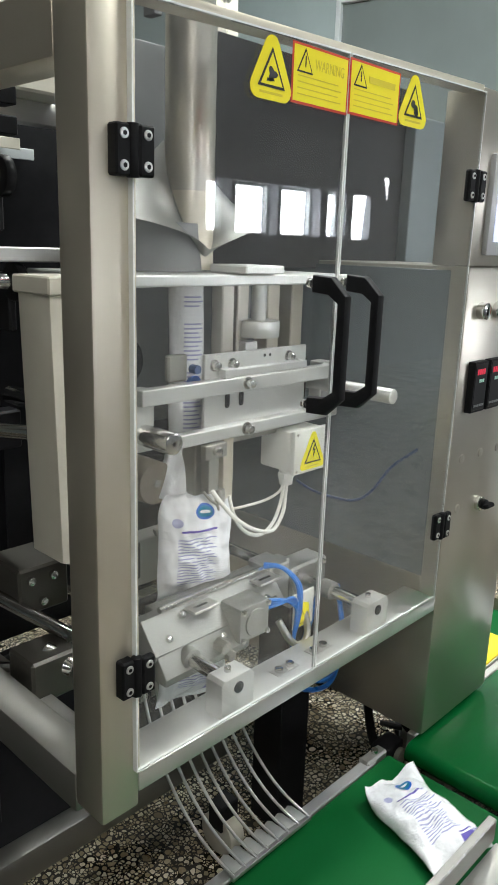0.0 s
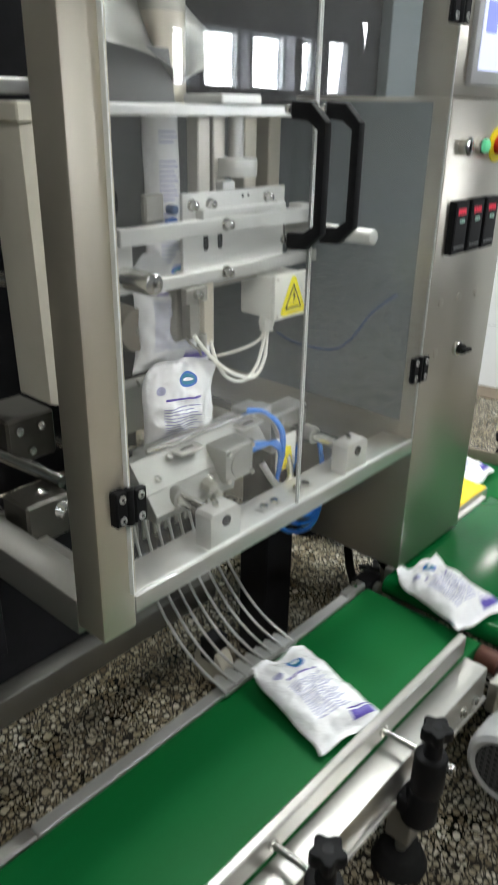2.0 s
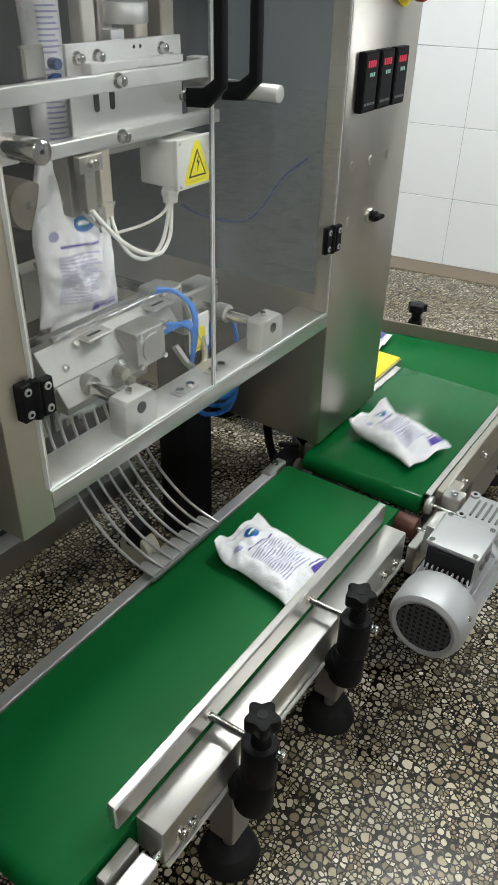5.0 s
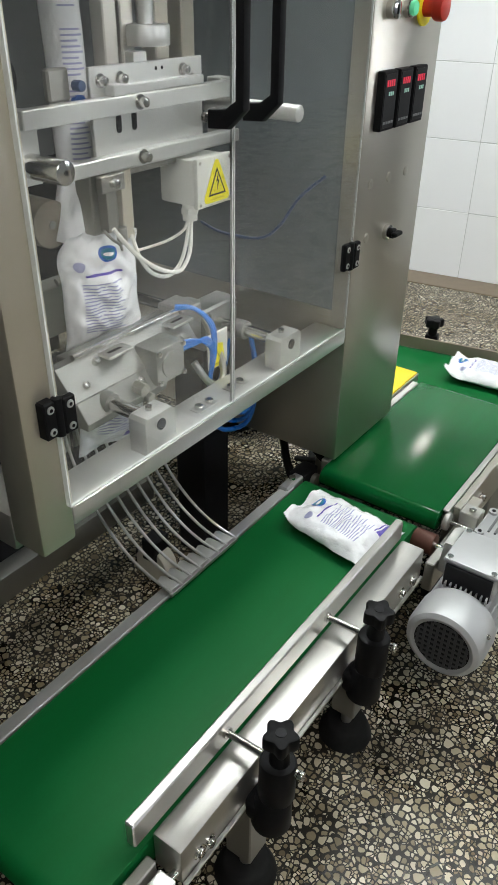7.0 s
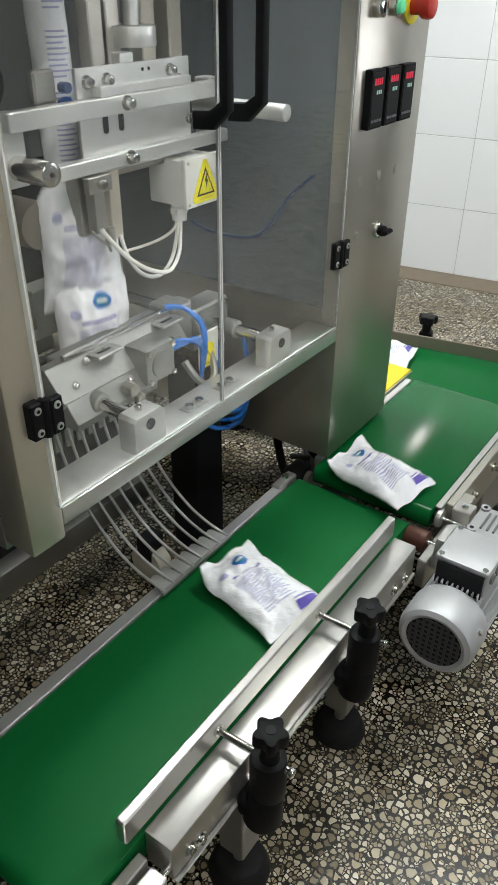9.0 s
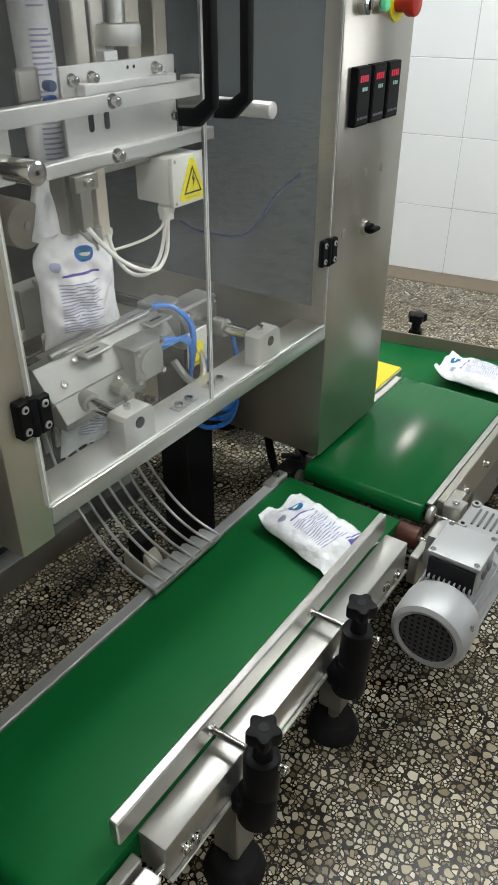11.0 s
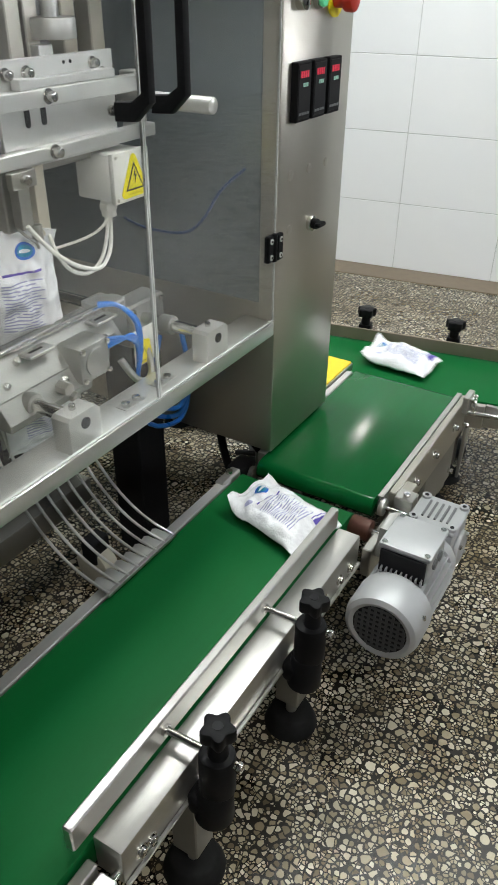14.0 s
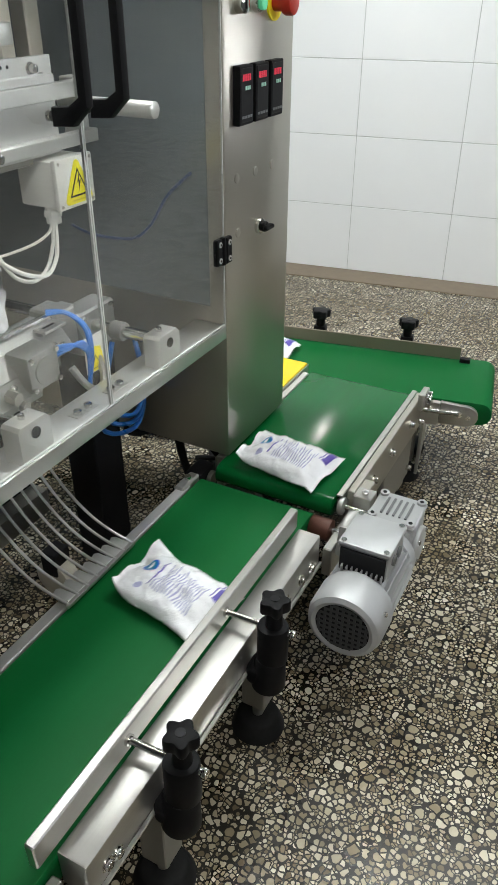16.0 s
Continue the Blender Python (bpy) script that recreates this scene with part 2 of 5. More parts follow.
FILM = film_mat()
for mt, s in ((BLACK, 0.12), (RUBBER, 0.1), (BLACK_PAINT, 0.12), (BELT, 0.16), (BELT_GLOSS, 0.24)):
    mt.node_tree.nodes["Principled BSDF"].inputs["Specular IOR Level"].default_value = s
FILM_BLUE = plain("blue_film_print", (0.02, 0.13, 0.55), 0.3, 0, 0.1, 60, 0.1)
FILM_PURPLE = plain("violet_film_print", (0.12, 0.09, 0.42), 0.3, 0, 0.1, 60, 0.1)
FILM_TEXT = plain("violet_grey_film_print", (0.40, 0.41, 0.62), 0.35, 0, 0.1, 60, 0.1)
FILM_TEAL = plain("teal_film_print", (0.01, 0.20, 0.33), 0.3, 0, 0.1, 60, 0.1)


# ---- mesh helpers ----
def mesh_of(bm, name, material, smooth=0.6):
    me = bpy.data.meshes.new(name)
    bmesh.ops.recalc_face_normals(bm, faces=bm.faces)
    bm.to_mesh(me)
    bm.free()
    me.materials.append(material)
    if smooth:
        for p in me.polygons:
            p.use_smooth = True
        me.set_sharp_from_angle(angle=smooth)
    return me


def part(name, bm, material, parent=None, label="", smooth=0.6):
    ob = new(name, mesh_of(bm, name, material, smooth))
    if parent:
        ob.parent = parent
    if label:
        tagged(ob, label)
    return ob


def thing(name, label, category, group="", m=None, kind=""):
    ob = new(name)
    ob.empty_display_size = 0.05
    if m is not None:
        ob.matrix_world = m
    return tagged(ob, label, category, group, kind)


def box(x0, x1, y0, y1, z0, z1, bevel=0.0015, seg=1, bm=None):
    bm = bm or bmesh.new()
    r = bmesh.ops.create_cube(bm, size=1)
    vs = r["verts"]
    for v in vs:
        v.co = Vector((x0 + (v.co.x + 0.5) * (x1 - x0), y0 + (v.co.y + 0.5) * (y1 - y0), z0 + (v.co.z + 0.5) * (z1 - z0)))
    if bevel:
        es = list({e for v in vs for e in v.link_edges})
        bmesh.ops.bevel(bm, geom=es, offset=bevel, segments=seg, affect="EDGES", profile=0.5)
    return bm


def cyl(p, q, r, r2=None, n=24, bevel=0.0, bm=None, caps=True):
    bm = bm or bmesh.new()
    p, q = Vector(p), Vector(q)
    d = q - p
    m = Matrix.Translation((p + q) / 2) @ d.to_track_quat("Z", "Y").to_matrix().to_4x4()
    g = bmesh.ops.create_cone(bm, cap_ends=caps, segments=n, radius1=r, radius2=r if r2 is None else r2, depth=d.length, matrix=m)
    if bevel:
        vs = set(g["verts"])
        es = [e for f in bm.faces if len(f.verts) > 4 and set(f.verts) <= vs for e in f.edges]
        bmesh.ops.bevel(bm, geom=list(set(es)), offset=bevel, segments=2, affect="EDGES", profile=0.5)
    return bm


def sweep(points, r, n=8, sub=5, bm=None):
    """A round rod or hose along a smooth line through the points."""
    bm = bm or bmesh.new()
    P = [Vector(p) for p in points]
    line = []
    for i in range(len(P) - 1):
        a, b, c, d = P[max(0, i - 1)], P[i], P[i + 1], P[min(len(P) - 1, i + 2)]
        for s in range(sub):
            t = s / sub
            line.append(0.5 * (2 * b + (c - a) * t + (2 * a - 5 * b + 4 * c - d) * t * t + (3 * b - a - 3 * c + d) * t ** 3))
    line.append(P[-1])
    rings, up = [], Vector((0.31, 0.52, 0.79))
    for i, p in enumerate(line):
        t = (line[min(i + 1, len(line) - 1)] - line[max(i - 1, 0)]).normalized()
        u = (up - t * up.dot(t)).normalized()
        w = t.cross(u)
        up = u
        rings.append([bm.verts.new(p + r * (math.cos(2 * math.pi * k / n) * u + math.sin(2 * math.pi * k / n) * w)) for k in range(n)])
    for a, b in zip(rings, rings[1:]):
        for k in range(n):
            bm.faces.new((a[k], a[(k + 1) % n], b[(k + 1) % n], b[k]))
    bm.faces.new(rings[0])
    bm.faces.new(rings[-1])
    return bm


def prism(outline, axis, a, b, bevel=0.0):
    """A flat outline of (u, v) pushed from a to b along an axis. x: u=y v=z; y: u=x v=z; z: u=x v=y."""
    bm = bmesh.new()
    at = {"x": lambda u, v, w: (w, u, v), "y": lambda u, v, w: (u, w, v), "z": lambda u, v, w: (u, v, w)}[axis]
    lo = [bm.verts.new(at(u, v, a)) for u, v in outline]
    hi = [bm.verts.new(at(u, v, b)) for u, v in outline]
    n = len(lo)
    f1, f2 = bm.faces.new(lo), bm.faces.new(hi)
    for i in range(n):
        bm.faces.new((lo[i], lo[(i + 1) % n], hi[(i + 1) % n], hi[i]))
    if bevel:
        bmesh.ops.recalc_face_normals(bm, faces=bm.faces)
        bmesh.ops.bevel(bm, geom=list({e for f in (f1, f2) for e in f.edges}), offset=bevel, segments=2, affect="EDGES", profile=0.5)
    return bm


def star(cx, cy, r, lobes=5, deep=0.28, n=40):
    return [(cx + r * (1 - deep * (0.5 - 0.5 * math.cos(lobes * t))) * math.cos(t), cy + r * (1 - deep * (0.5 - 0.5 * math.cos(lobes * t))) * math.sin(t)) for t in (2 * math.pi * i / n for i in range(n))]


def bolt(p, d, r=0.006, h=0.005, parent=None, name="bolt"):
    """A socket-head screw at p, standing out along d."""
    p, d = Vector(p), Vector(d).normalized()
    bm = cyl(p - d * 0.002, p + d * h, r, n=14, bevel=r * 0.15)
    cyl(p + d * (h - 0.001), p + d * (h + 0.0004), r * 0.45, n=6, bm=bm)
    return part(name, bm, CHROME, parent)


# ---- the room ----
def build_room():
    flr = part("floor", box(-6, 9, -4.2, 5, -0.1, 0, 0), TERRAZZO, smooth=0)
    tagged(flr, "polished terrazzo floor of pale chips in dark cement", "floor", kind="structure")
    part("floor_joint", box(1.30, 2.70, -0.074, -0.0705, 0.0, 0.0008, 0), GREY_DARK, flr, "dark joint between two terrazzo panels", smooth=0)
    # unseen ceiling and walls close the room and keep stray light low
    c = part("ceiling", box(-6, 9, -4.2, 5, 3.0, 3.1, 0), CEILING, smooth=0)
    tagged(c, "unseen ceiling, its grey darkened to limit bounced light", "ceiling", kind="structure")
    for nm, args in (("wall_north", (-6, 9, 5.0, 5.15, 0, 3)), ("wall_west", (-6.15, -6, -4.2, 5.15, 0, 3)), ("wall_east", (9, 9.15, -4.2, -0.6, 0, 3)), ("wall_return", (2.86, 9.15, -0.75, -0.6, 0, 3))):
        tagged(part(nm, box(*args, 0), DIM_WALL, smooth=0), "unseen wall, its grey darkened to limit bounced light", "wall", kind="structure")
    # window wall behind the camera, with real openings; the first three only add light
    wins = [(-4.2, -2.9), (-2.4, -1.1), (0.4, 1.7), (3.80, 4.08), (4.13, 4.66), (4.70, 5.26), (5.36, 5.66), (5.76, 6.06)]
    z0, z1 = 1.33, 1.76
    bm = bmesh.new()
    box(-6, 9, -4.2, -4.0, 0, z0, 0, bm=bm)
    box(-6, 9, -4.2, -4.0, z1, 3, 0, bm=bm)
    x = -6
    for a, b in wins:
        box(x, a, -4.2, -4.0, z0, z1, 0, bm=bm)
        x = b
    box(x, 9, -4.2, -4.0, z0, z1, 0, bm=bm)
    # this wall's grey is darkened too, shade put into the colour
    w = tagged(part("wall_south", bm, plain("darkened_wall_grey", (0.22, 0.23, 0.25), 0.6, 0, 0.05, 12, 0.1), smooth=0), "wall in a darkened grey with windows, three of them added", "wall", kind="structure")
    for i, (a, b) in enumerate(wins):
        win = part("window_sill", box(a, b, -4.16, -4.14, z0, z0 + 0.02, 0), FRAME_WHITE, w)
        for nm, g in (("frame_rail", (a, b, -4.16, -4.12, z1 - 0.02, z1, 0)), ("frame_stile", (a, a + 0.02, -4.16, -4.12, z0 + 0.02, z1 - 0.02, 0)), ("frame_stile", (b - 0.02, b, -4.16, -4.12, z0 + 0.02, z1 - 0.02, 0))):
            part(nm, box(*g), FRAME_WHITE, win)
    bd = part("backdrop", box(-5.5, 8.5, -4.6, -4.58, 0.9, 2.4, 0), SKY_GLOW, smooth=0)
    tagged(bd, "bright overcast daylight outside the windows", "sky", kind="structure")
    # assumed ceiling tube lamps, out of view; the last houses the added fill
    for x, y in ((1.55, -0.75), (0.90, 0.85), (-1.1, -1.5)):
        lamp = thing("ceiling_lamp", "assumed batten ceiling lamp with a lit tube, out of view", "lamp", "ceiling lamps")
        part("housing", box(x - 0.62, x + 0.62, y - 0.05, y + 0.05, 2.95, 3.0, 0.004), WHITE_PLASTIC, lamp)
        part("tube", cyl((x - 0.6, y, 2.92), (x + 0.6, y, 2.92), 0.016), TUBE_GLOW, lamp, "lit fluorescent tube")
        for s in (-0.605, 0.605):
            part("holder", box(x + s - 0.01, x + s + 0.01, y - 0.02, y + 0.02, 2.90, 2.95, 0.002), WHITE_PLASTIC, lamp)


build_room()

WALL_M = Matrix.Translation((2.808, 0.36, 0)) @ Matrix.Rotation(radians(8.4), 4, "Z")


def build_tile_wall():
    """The tiled wall that closes the room behind the conveyors; its own x axis points away, y along it."""
    bm = bmesh.new()
    box(0, 0.15, -1.2, 5.0, 0, 1.62, 0, bm=bm)
    box(0, 0.15, 1.47, 5.0, 1.62, 3.0, 0, bm=bm)
    box(0, 0.15, -1.2, 1.47, 2.36, 3.0, 0, bm=bm)
    w = part("wall_tiled", bm, PLASTER, smooth=0)
    w.matrix_world = WALL_M
    tagged(w, "wall faced with large white glazed tiles", "wall", kind="structure")
    part("window_frame", box(-0.006, 0.16, 1.445, 1.47, 1.62, 2.36, 0.003), FRAME_WHITE, w)
    part("window_frame", box(-0.006, 0.16, -1.2, 1.445, 2.335, 2.36, 0.003), FRAME_WHITE, w)
    part("window_frame", box(-0.006, 0.16, -1.2, 1.445, 1.62, 1.645, 0.003), FRAME_WHITE, w)
    part("window_pane", box(0.02, 0.028, -1.2, 1.445, 1.645, 2.335, 0), DARK_GLASS, w, "dark glass of an unlit room")
    part("grout_bed", box(-0.006, 0, -1.15, 1.9, 0.012, 1.6, 0), GROUT, w)
    tw, th = 0.441, 0.2935
    data = None
    for row in range(5):
        for col in range(-3, 4):
            if data is None:
                data = mesh_of(box(-0.0085, -0.004, 0.0012, tw - 0.0012, 0.0012, th - 0.0012, 0.0012), "tile", TILE)
            t = new("tile", data)
            t.parent = w
            t.matrix_local = Matrix.Translation((0, 0.168 + col * tw, 0.003 + row * th))
    base = part("baseboard", box(-0.16, -0.002, -1.2, 3.0, 0.0, 0.004, 0), BROWN_SKIRT, smooth=0)
    base.matrix_world = WALL_M
    tagged(base, "brown worn cement strip along the foot of the wall", "floor strip", kind="structure")


build_tile_wall()


# ---- the packaging machine: frame, doors, cabinet ----
def warning_triangle(x, z, w, h, y, parent):
    """A printed warning triangle: black outline on yellow."""
    def tri(s, yy0, yy1, material, name, r=0.0):
        o = [(x - w / 2 * s, z - h / 3 * s), (x + w / 2 * s, z - h / 3 * s), (x, z + h * 2 / 3 * s)]
        return part(name, prism(o, "y", yy1, yy0), material, parent, smooth=0)
    tri(1.0, y, y - 0.0004, INK, "black_outline")
    tri(0.80, y - 0.0004, y - 0.0007, YELLOW, "yellow_field")
    return x, z


def sticker_triangle(x, z, w, h, y, hand):
    s = thing("warning_sticker", "yellow triangular warning sticker on the acrylic door", "sticker", "warning stickers")
    k = 0.012
    o = []
    for cx, cz, a0, a1 in ((x - w / 2 + k, z + k, 150, 270), (x + w / 2 - k, z + k, -90, 30), (x, z + h - k, 30, 150)):
        for i in range(6):
            a = radians(a0 + (a1 - a0) * i / 5)
            o.append((cx + k * math.cos(a), cz + k * math.sin(a)))
    part("backing", prism(o, "y", y, y - 0.0006), YELLOW, s, smooth=0)
    warning_triangle(x, z + h * 0.40, w * 0.66, h * 0.62, y - 0.0008, s)
    if hand:
        part("pictogram", prism(star(x, z + h * 0.40, 0.0085, 3, 0.5), "y", y - 0.0017, y - 0.0020), INK, s, smooth=0)
        part("pictogram", prism([(x - 0.009, z + h * 0.28), (x + 0.004, z + h * 0.30), (x + 0.002, z + h * 0.34), (x - 0.008, z + h * 0.33)], "y", y - 0.0017, y - 0.0020), INK, s, smooth=0)
    else:
        for dx, dz in ((-0.003, 0.44), (0.004, 0.36), (0.006, 0.29)):
            part("pictogram", cyl((x + dx, y - 0.0017, z + h * dz), (x + dx, y - 0.0020, z + h * dz), 0.005, n=12), INK, s)
    part("caption_bar", box(x - w * 0.28, x + w * 0.28, y - 0.0009, y - 0.0006, z + 0.006, z + 0.0085, 0), INK_GREY, s, smooth=0)


def sticker_panel(x0, x1, z0, z1, y, word):
    s = thing("warning_label", "yellow rectangular warning label with a red border", "label", "warning labels")
    part("border", box(x0, x1, y - 0.0005, y, z0, z1, 0), RED_EDGE, s, smooth=0)
    part("field", box(x0 + 0.0028, x1 - 0.0028, y - 0.0009, y - 0.0005, z0 + 0.0028, z1 - 0.0028, 0), YELLOW, s, smooth=0)
    warning_triangle(x0 + 0.022, z0 + (z1 - z0) * 0.66, 0.028, 0.026, y - 0.0010, s)
    part("exclamation_bar", box(x0 + 0.0212, x0 + 0.0228, y - 0.0021, y - 0.0018, z0 + (z1 - z0) * 0.62, z0 + (z1 - z0) * 0.80, 0), INK, s, smooth=0)
    if word:
        cu = bpy.data.curves.new("lettering", "FONT")
        cu.body, cu.size, cu.extrude = "WARNING", 0.0135, 0.0001
        ob = new("lettering", cu)
        ob.matrix_world = Matrix.Translation((x0 + 0.040, y - 0.0012, z0 + (z1 - z0) * 0.62)) @ pose(0, 0, 0, 90) @ Matrix.Diagonal((0.85, 1.25, 1, 1))
        ob.data.materials.append(INK_GREY)
        ob.parent = s
    else:
        part("word_bar", box(x0 + 0.040, x1 - 0.012, y - 0.0012, y - 0.0009, z0 + (z1 - z0) * 0.64, z0 + (z1 - z0) * 0.76, 0), INK_GREY, s, smooth=0)
    for i in range(4):
        zz = z0 + (z1 - z0) * (0.16 + 0.10 * i)
        part("text_bar", box(x0 + 0.010, x1 - 0.014 - 0.006 * (i % 2), y - 0.0012, y - 0.0009, zz, zz + 0.0012, 0), INK_GREY, s, smooth=0)


def hinge(x, z, group):
    h = thing("hinge", "black plastic hinge with four steel screws", "hinge", group)
    part("leaf", box(x - 0.0215, x - 0.003, -0.013, 0.002, z - 0.0235, z + 0.0235, 0.002), BLACK, h)
    part("leaf", box(x + 0.003, x + 0.0215, -0.018, -0.0085, z - 0.0235, z + 0.0235, 0.002), BLACK, h)
    part("knuckle", cyl((x, -0.010, z - 0.0245), (x, -0.010, z + 0.0245), 0.0065, n=16, bevel=0.001), BLACK, h)
    for sx, y in ((-0.0122, -0.0135), (0.0122, -0.0185)):
        for sz in (-0.0142, 0.0142):
            part("screw", cyl((x + sx, y + 0.002, z + sz), (x + sx, y - 0.001, z + sz), 0.0050, n=16, bevel=0.0008), ALU, h)
            part("screw_socket", cyl((x + sx, y, z + sz), (x + sx, y - 0.0014, z + sz), 0.0024, n=6), BLACK, h)


def pull_handle(x, owner):
    h = new("pull_handle")
    h.parent = owner
    tagged(h, "black plastic bow handle")
    z0, z1 = 1.024, 1.186
    o = [(0, z1 + 0.008), (-0.030, z1 + 0.006), (-0.054, z1 - 0.016), (-0.054, z0 + 0.016), (-0.030, z0 - 0.006), (0, z0 - 0.008), (0, z0 + 0.014), (-0.026, z0 + 0.016), (-0.041, z0 + 0.026), (-0.041, z1 - 0.026), (-0.026, z1 - 0.016), (0, z1 - 0.014)]
    part("grip", prism([(-0.0085 + u, v) for u, v in o], "x", x - 0.007, x + 0.007, 0.003), BLACK, h)
    for z in (z0 + 0.003, z1 - 0.003):
        bolt((x, 0.0, z), (0, 1, 0), 0.006, 0.006, h, "fixing_nut")


def build_frame():
    f = thing("machine_frame", "brushed stainless steel frame of square tube", "machine frame")
    part("corner_post", box(-0.043, 0.0105, 0.0, 0.056, 0.560, 1.4555, 0.004, 2), STEEL_V, f)
    part("side_top_rail", box(-0.043, 0.0105, 0.0555, 0.66, 1.392, 1.4550, 0.003, 2), STEEL_V, f)
    part("side_bottom_rail", box(-0.043, 0.0105, 0.056, 0.66, 0.545, 0.600, 0.003, 2), STEEL_DARK, f)
    part("side_ledge", box(0.0, 0.05, 0.075, 0.66, 0.565, 0.572, 0.001), STEEL_H, f)
    part("front_bottom_rail", box(0.0105, 0.702, 0.0, 0.072, 0.579, 0.606, 0.002, 2), ALU, f)
    part("front_top_rail", prism([(0.0105, 1.4500), (0.689, 1.4710), (0.689, 1.4800), (0.0105, 1.4585)], "y", 0.0, 0.04, 0.0015), STEEL_V, f)
    part("top_cross_rail", box(0.0105, 0.705, 0.62, 0.66, 1.42, 1.456, 0.002, 2), STEEL_H, f)
    part("rear_post", box(-0.055, 0.0, 0.66, 0.70, 0.565, 1.478, 0.003, 2), STEEL_V, f)
    part("rear_post", box(0.66, 0.705, 0.62, 0.66, 0.565, 1.42, 0.003, 2), STEEL_V, f)
    part("inner_post", box(0.665, 0.70, 0.36, 0.395, 1.20, 1.462, 0.002), STEEL_V, f)
    part("mid_rail", box(0.0, 0.705, 0.33, 0.35, 1.195, 1.215, 0.002), STEEL_H, f)
    part("inner_screen", box(0.375, 0.56, 0.50, 0.504, 1.19, 1.56, 0.001), GREY_DARK, f, "dull grey sheet behind the film collar")
    # black sheet added where the machine's inside falls dark
    part("back_dark_sheet", box(0.20, 0.705, 0.655, 0.66, 0.565, 1.20, 0.001), BLACK_PAINT, f, "black sheet added for the dark at the back")
    part("base_beam", box(-0.9, 0.55, 0.38, 0.44, 0.135, 0.195, 0.004, 2), STEEL_DARK, f)
    # black sheet added for the darkness behind the base beam
    part("base_dark_sheet", box(-0.9, 0.55, 0.42, 0.44, 0.195, 0.56, 0.002), BLACK_PAINT, f)
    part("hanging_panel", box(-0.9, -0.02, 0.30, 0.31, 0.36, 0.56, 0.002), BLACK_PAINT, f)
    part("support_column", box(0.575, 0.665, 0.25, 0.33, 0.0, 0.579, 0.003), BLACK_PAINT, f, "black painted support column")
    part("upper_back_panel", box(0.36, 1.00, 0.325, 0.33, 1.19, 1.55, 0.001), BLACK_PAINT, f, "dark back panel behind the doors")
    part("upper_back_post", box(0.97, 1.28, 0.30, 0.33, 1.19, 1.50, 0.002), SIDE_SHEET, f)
    # another black sheet, for the dark depth behind the open side
    part("side_dark_sheet", box(-0.9, 0.64, 0.76, 0.77, 0.38, 1.465, 0.001), BLACK_PAINT, f)
    # white strip drawn for the bright window glimpsed behind the machine
    part("pale_side_strip", box(0.12, 0.34, 0.74, 0.745, 1.372, 1.392, 0.001), FRAME_WHITE, f, "white strip standing for a bright window glimpse")
    part("pale_side_strip", box(-0.3, 0.34, 0.735, 0.74, 1.02, 1.035, 0.001), CREAM, f)
    return f


def door(x0, x1, name_label):
    """One acrylic leaf; its upper edge follows the slightly sloping top rail."""
    top = lambda x: 1.4475 + 0.0308 * x
    d = thing("acrylic_door", name_label, "machine door", "acrylic doors")
    a, b, e = x0, x1, 0.002
    pane = part("pane", prism([(a + e, 0.618), (b - e, 0.618), (b - e, top(b) - e), (a + e, top(a) - e)], "y", -0.008, -0.0005), ACRYLIC, d, smooth=0)
    pane.visible_shadow = False
    for o in ([(a, 0.616), (a + e, 0.616), (a + e, top(a)), (a, top(a))], [(b - e, 0.616), (b, 0.616), (b, top(b)), (b - e, top(b))], [(a + e, 0.616), (b - e, 0.616), (b - e, 0.618), (a + e, 0.618)], [(a + e, top(a) - e), (b - e, top(b) - e), (b - e, top(b)), (a + e, top(a))]):
        part("sawn_edge", prism(o, "y", -0.008, -0.0005), ACRYLIC_EDGE, d, smooth=0)
    return d


build_frame()
LEFT_DOOR = door(0.001, 0.3335, "clear acrylic door hinged on the steel post")
RIGHT_DOOR = door(0.3360, 0.684, "clear acrylic door hinged on the control cabinet")
for hx, hz in ((0.0, 1.310), (0.0005, 0.747), (0.672, 1.329), (0.674, 0.758)):
    hinge(hx, hz, "door hinges")
pull_handle(0.287, LEFT_DOOR)
pull_handle(0.358, RIGHT_DOOR)
sticker_triangle(0.1915, 1.3825, 0.067, 0.066, -0.0084, True)
sticker_panel(0.2250, 0.3300, 1.3860, 1.4500, -0.0084, True)
sticker_panel(0.3325, 0.4430, 1.3885, 1.4525, -0.0084, False)
sticker_triangle(0.4790, 1.3910, 0.068, 0.066, -0.0084, False)


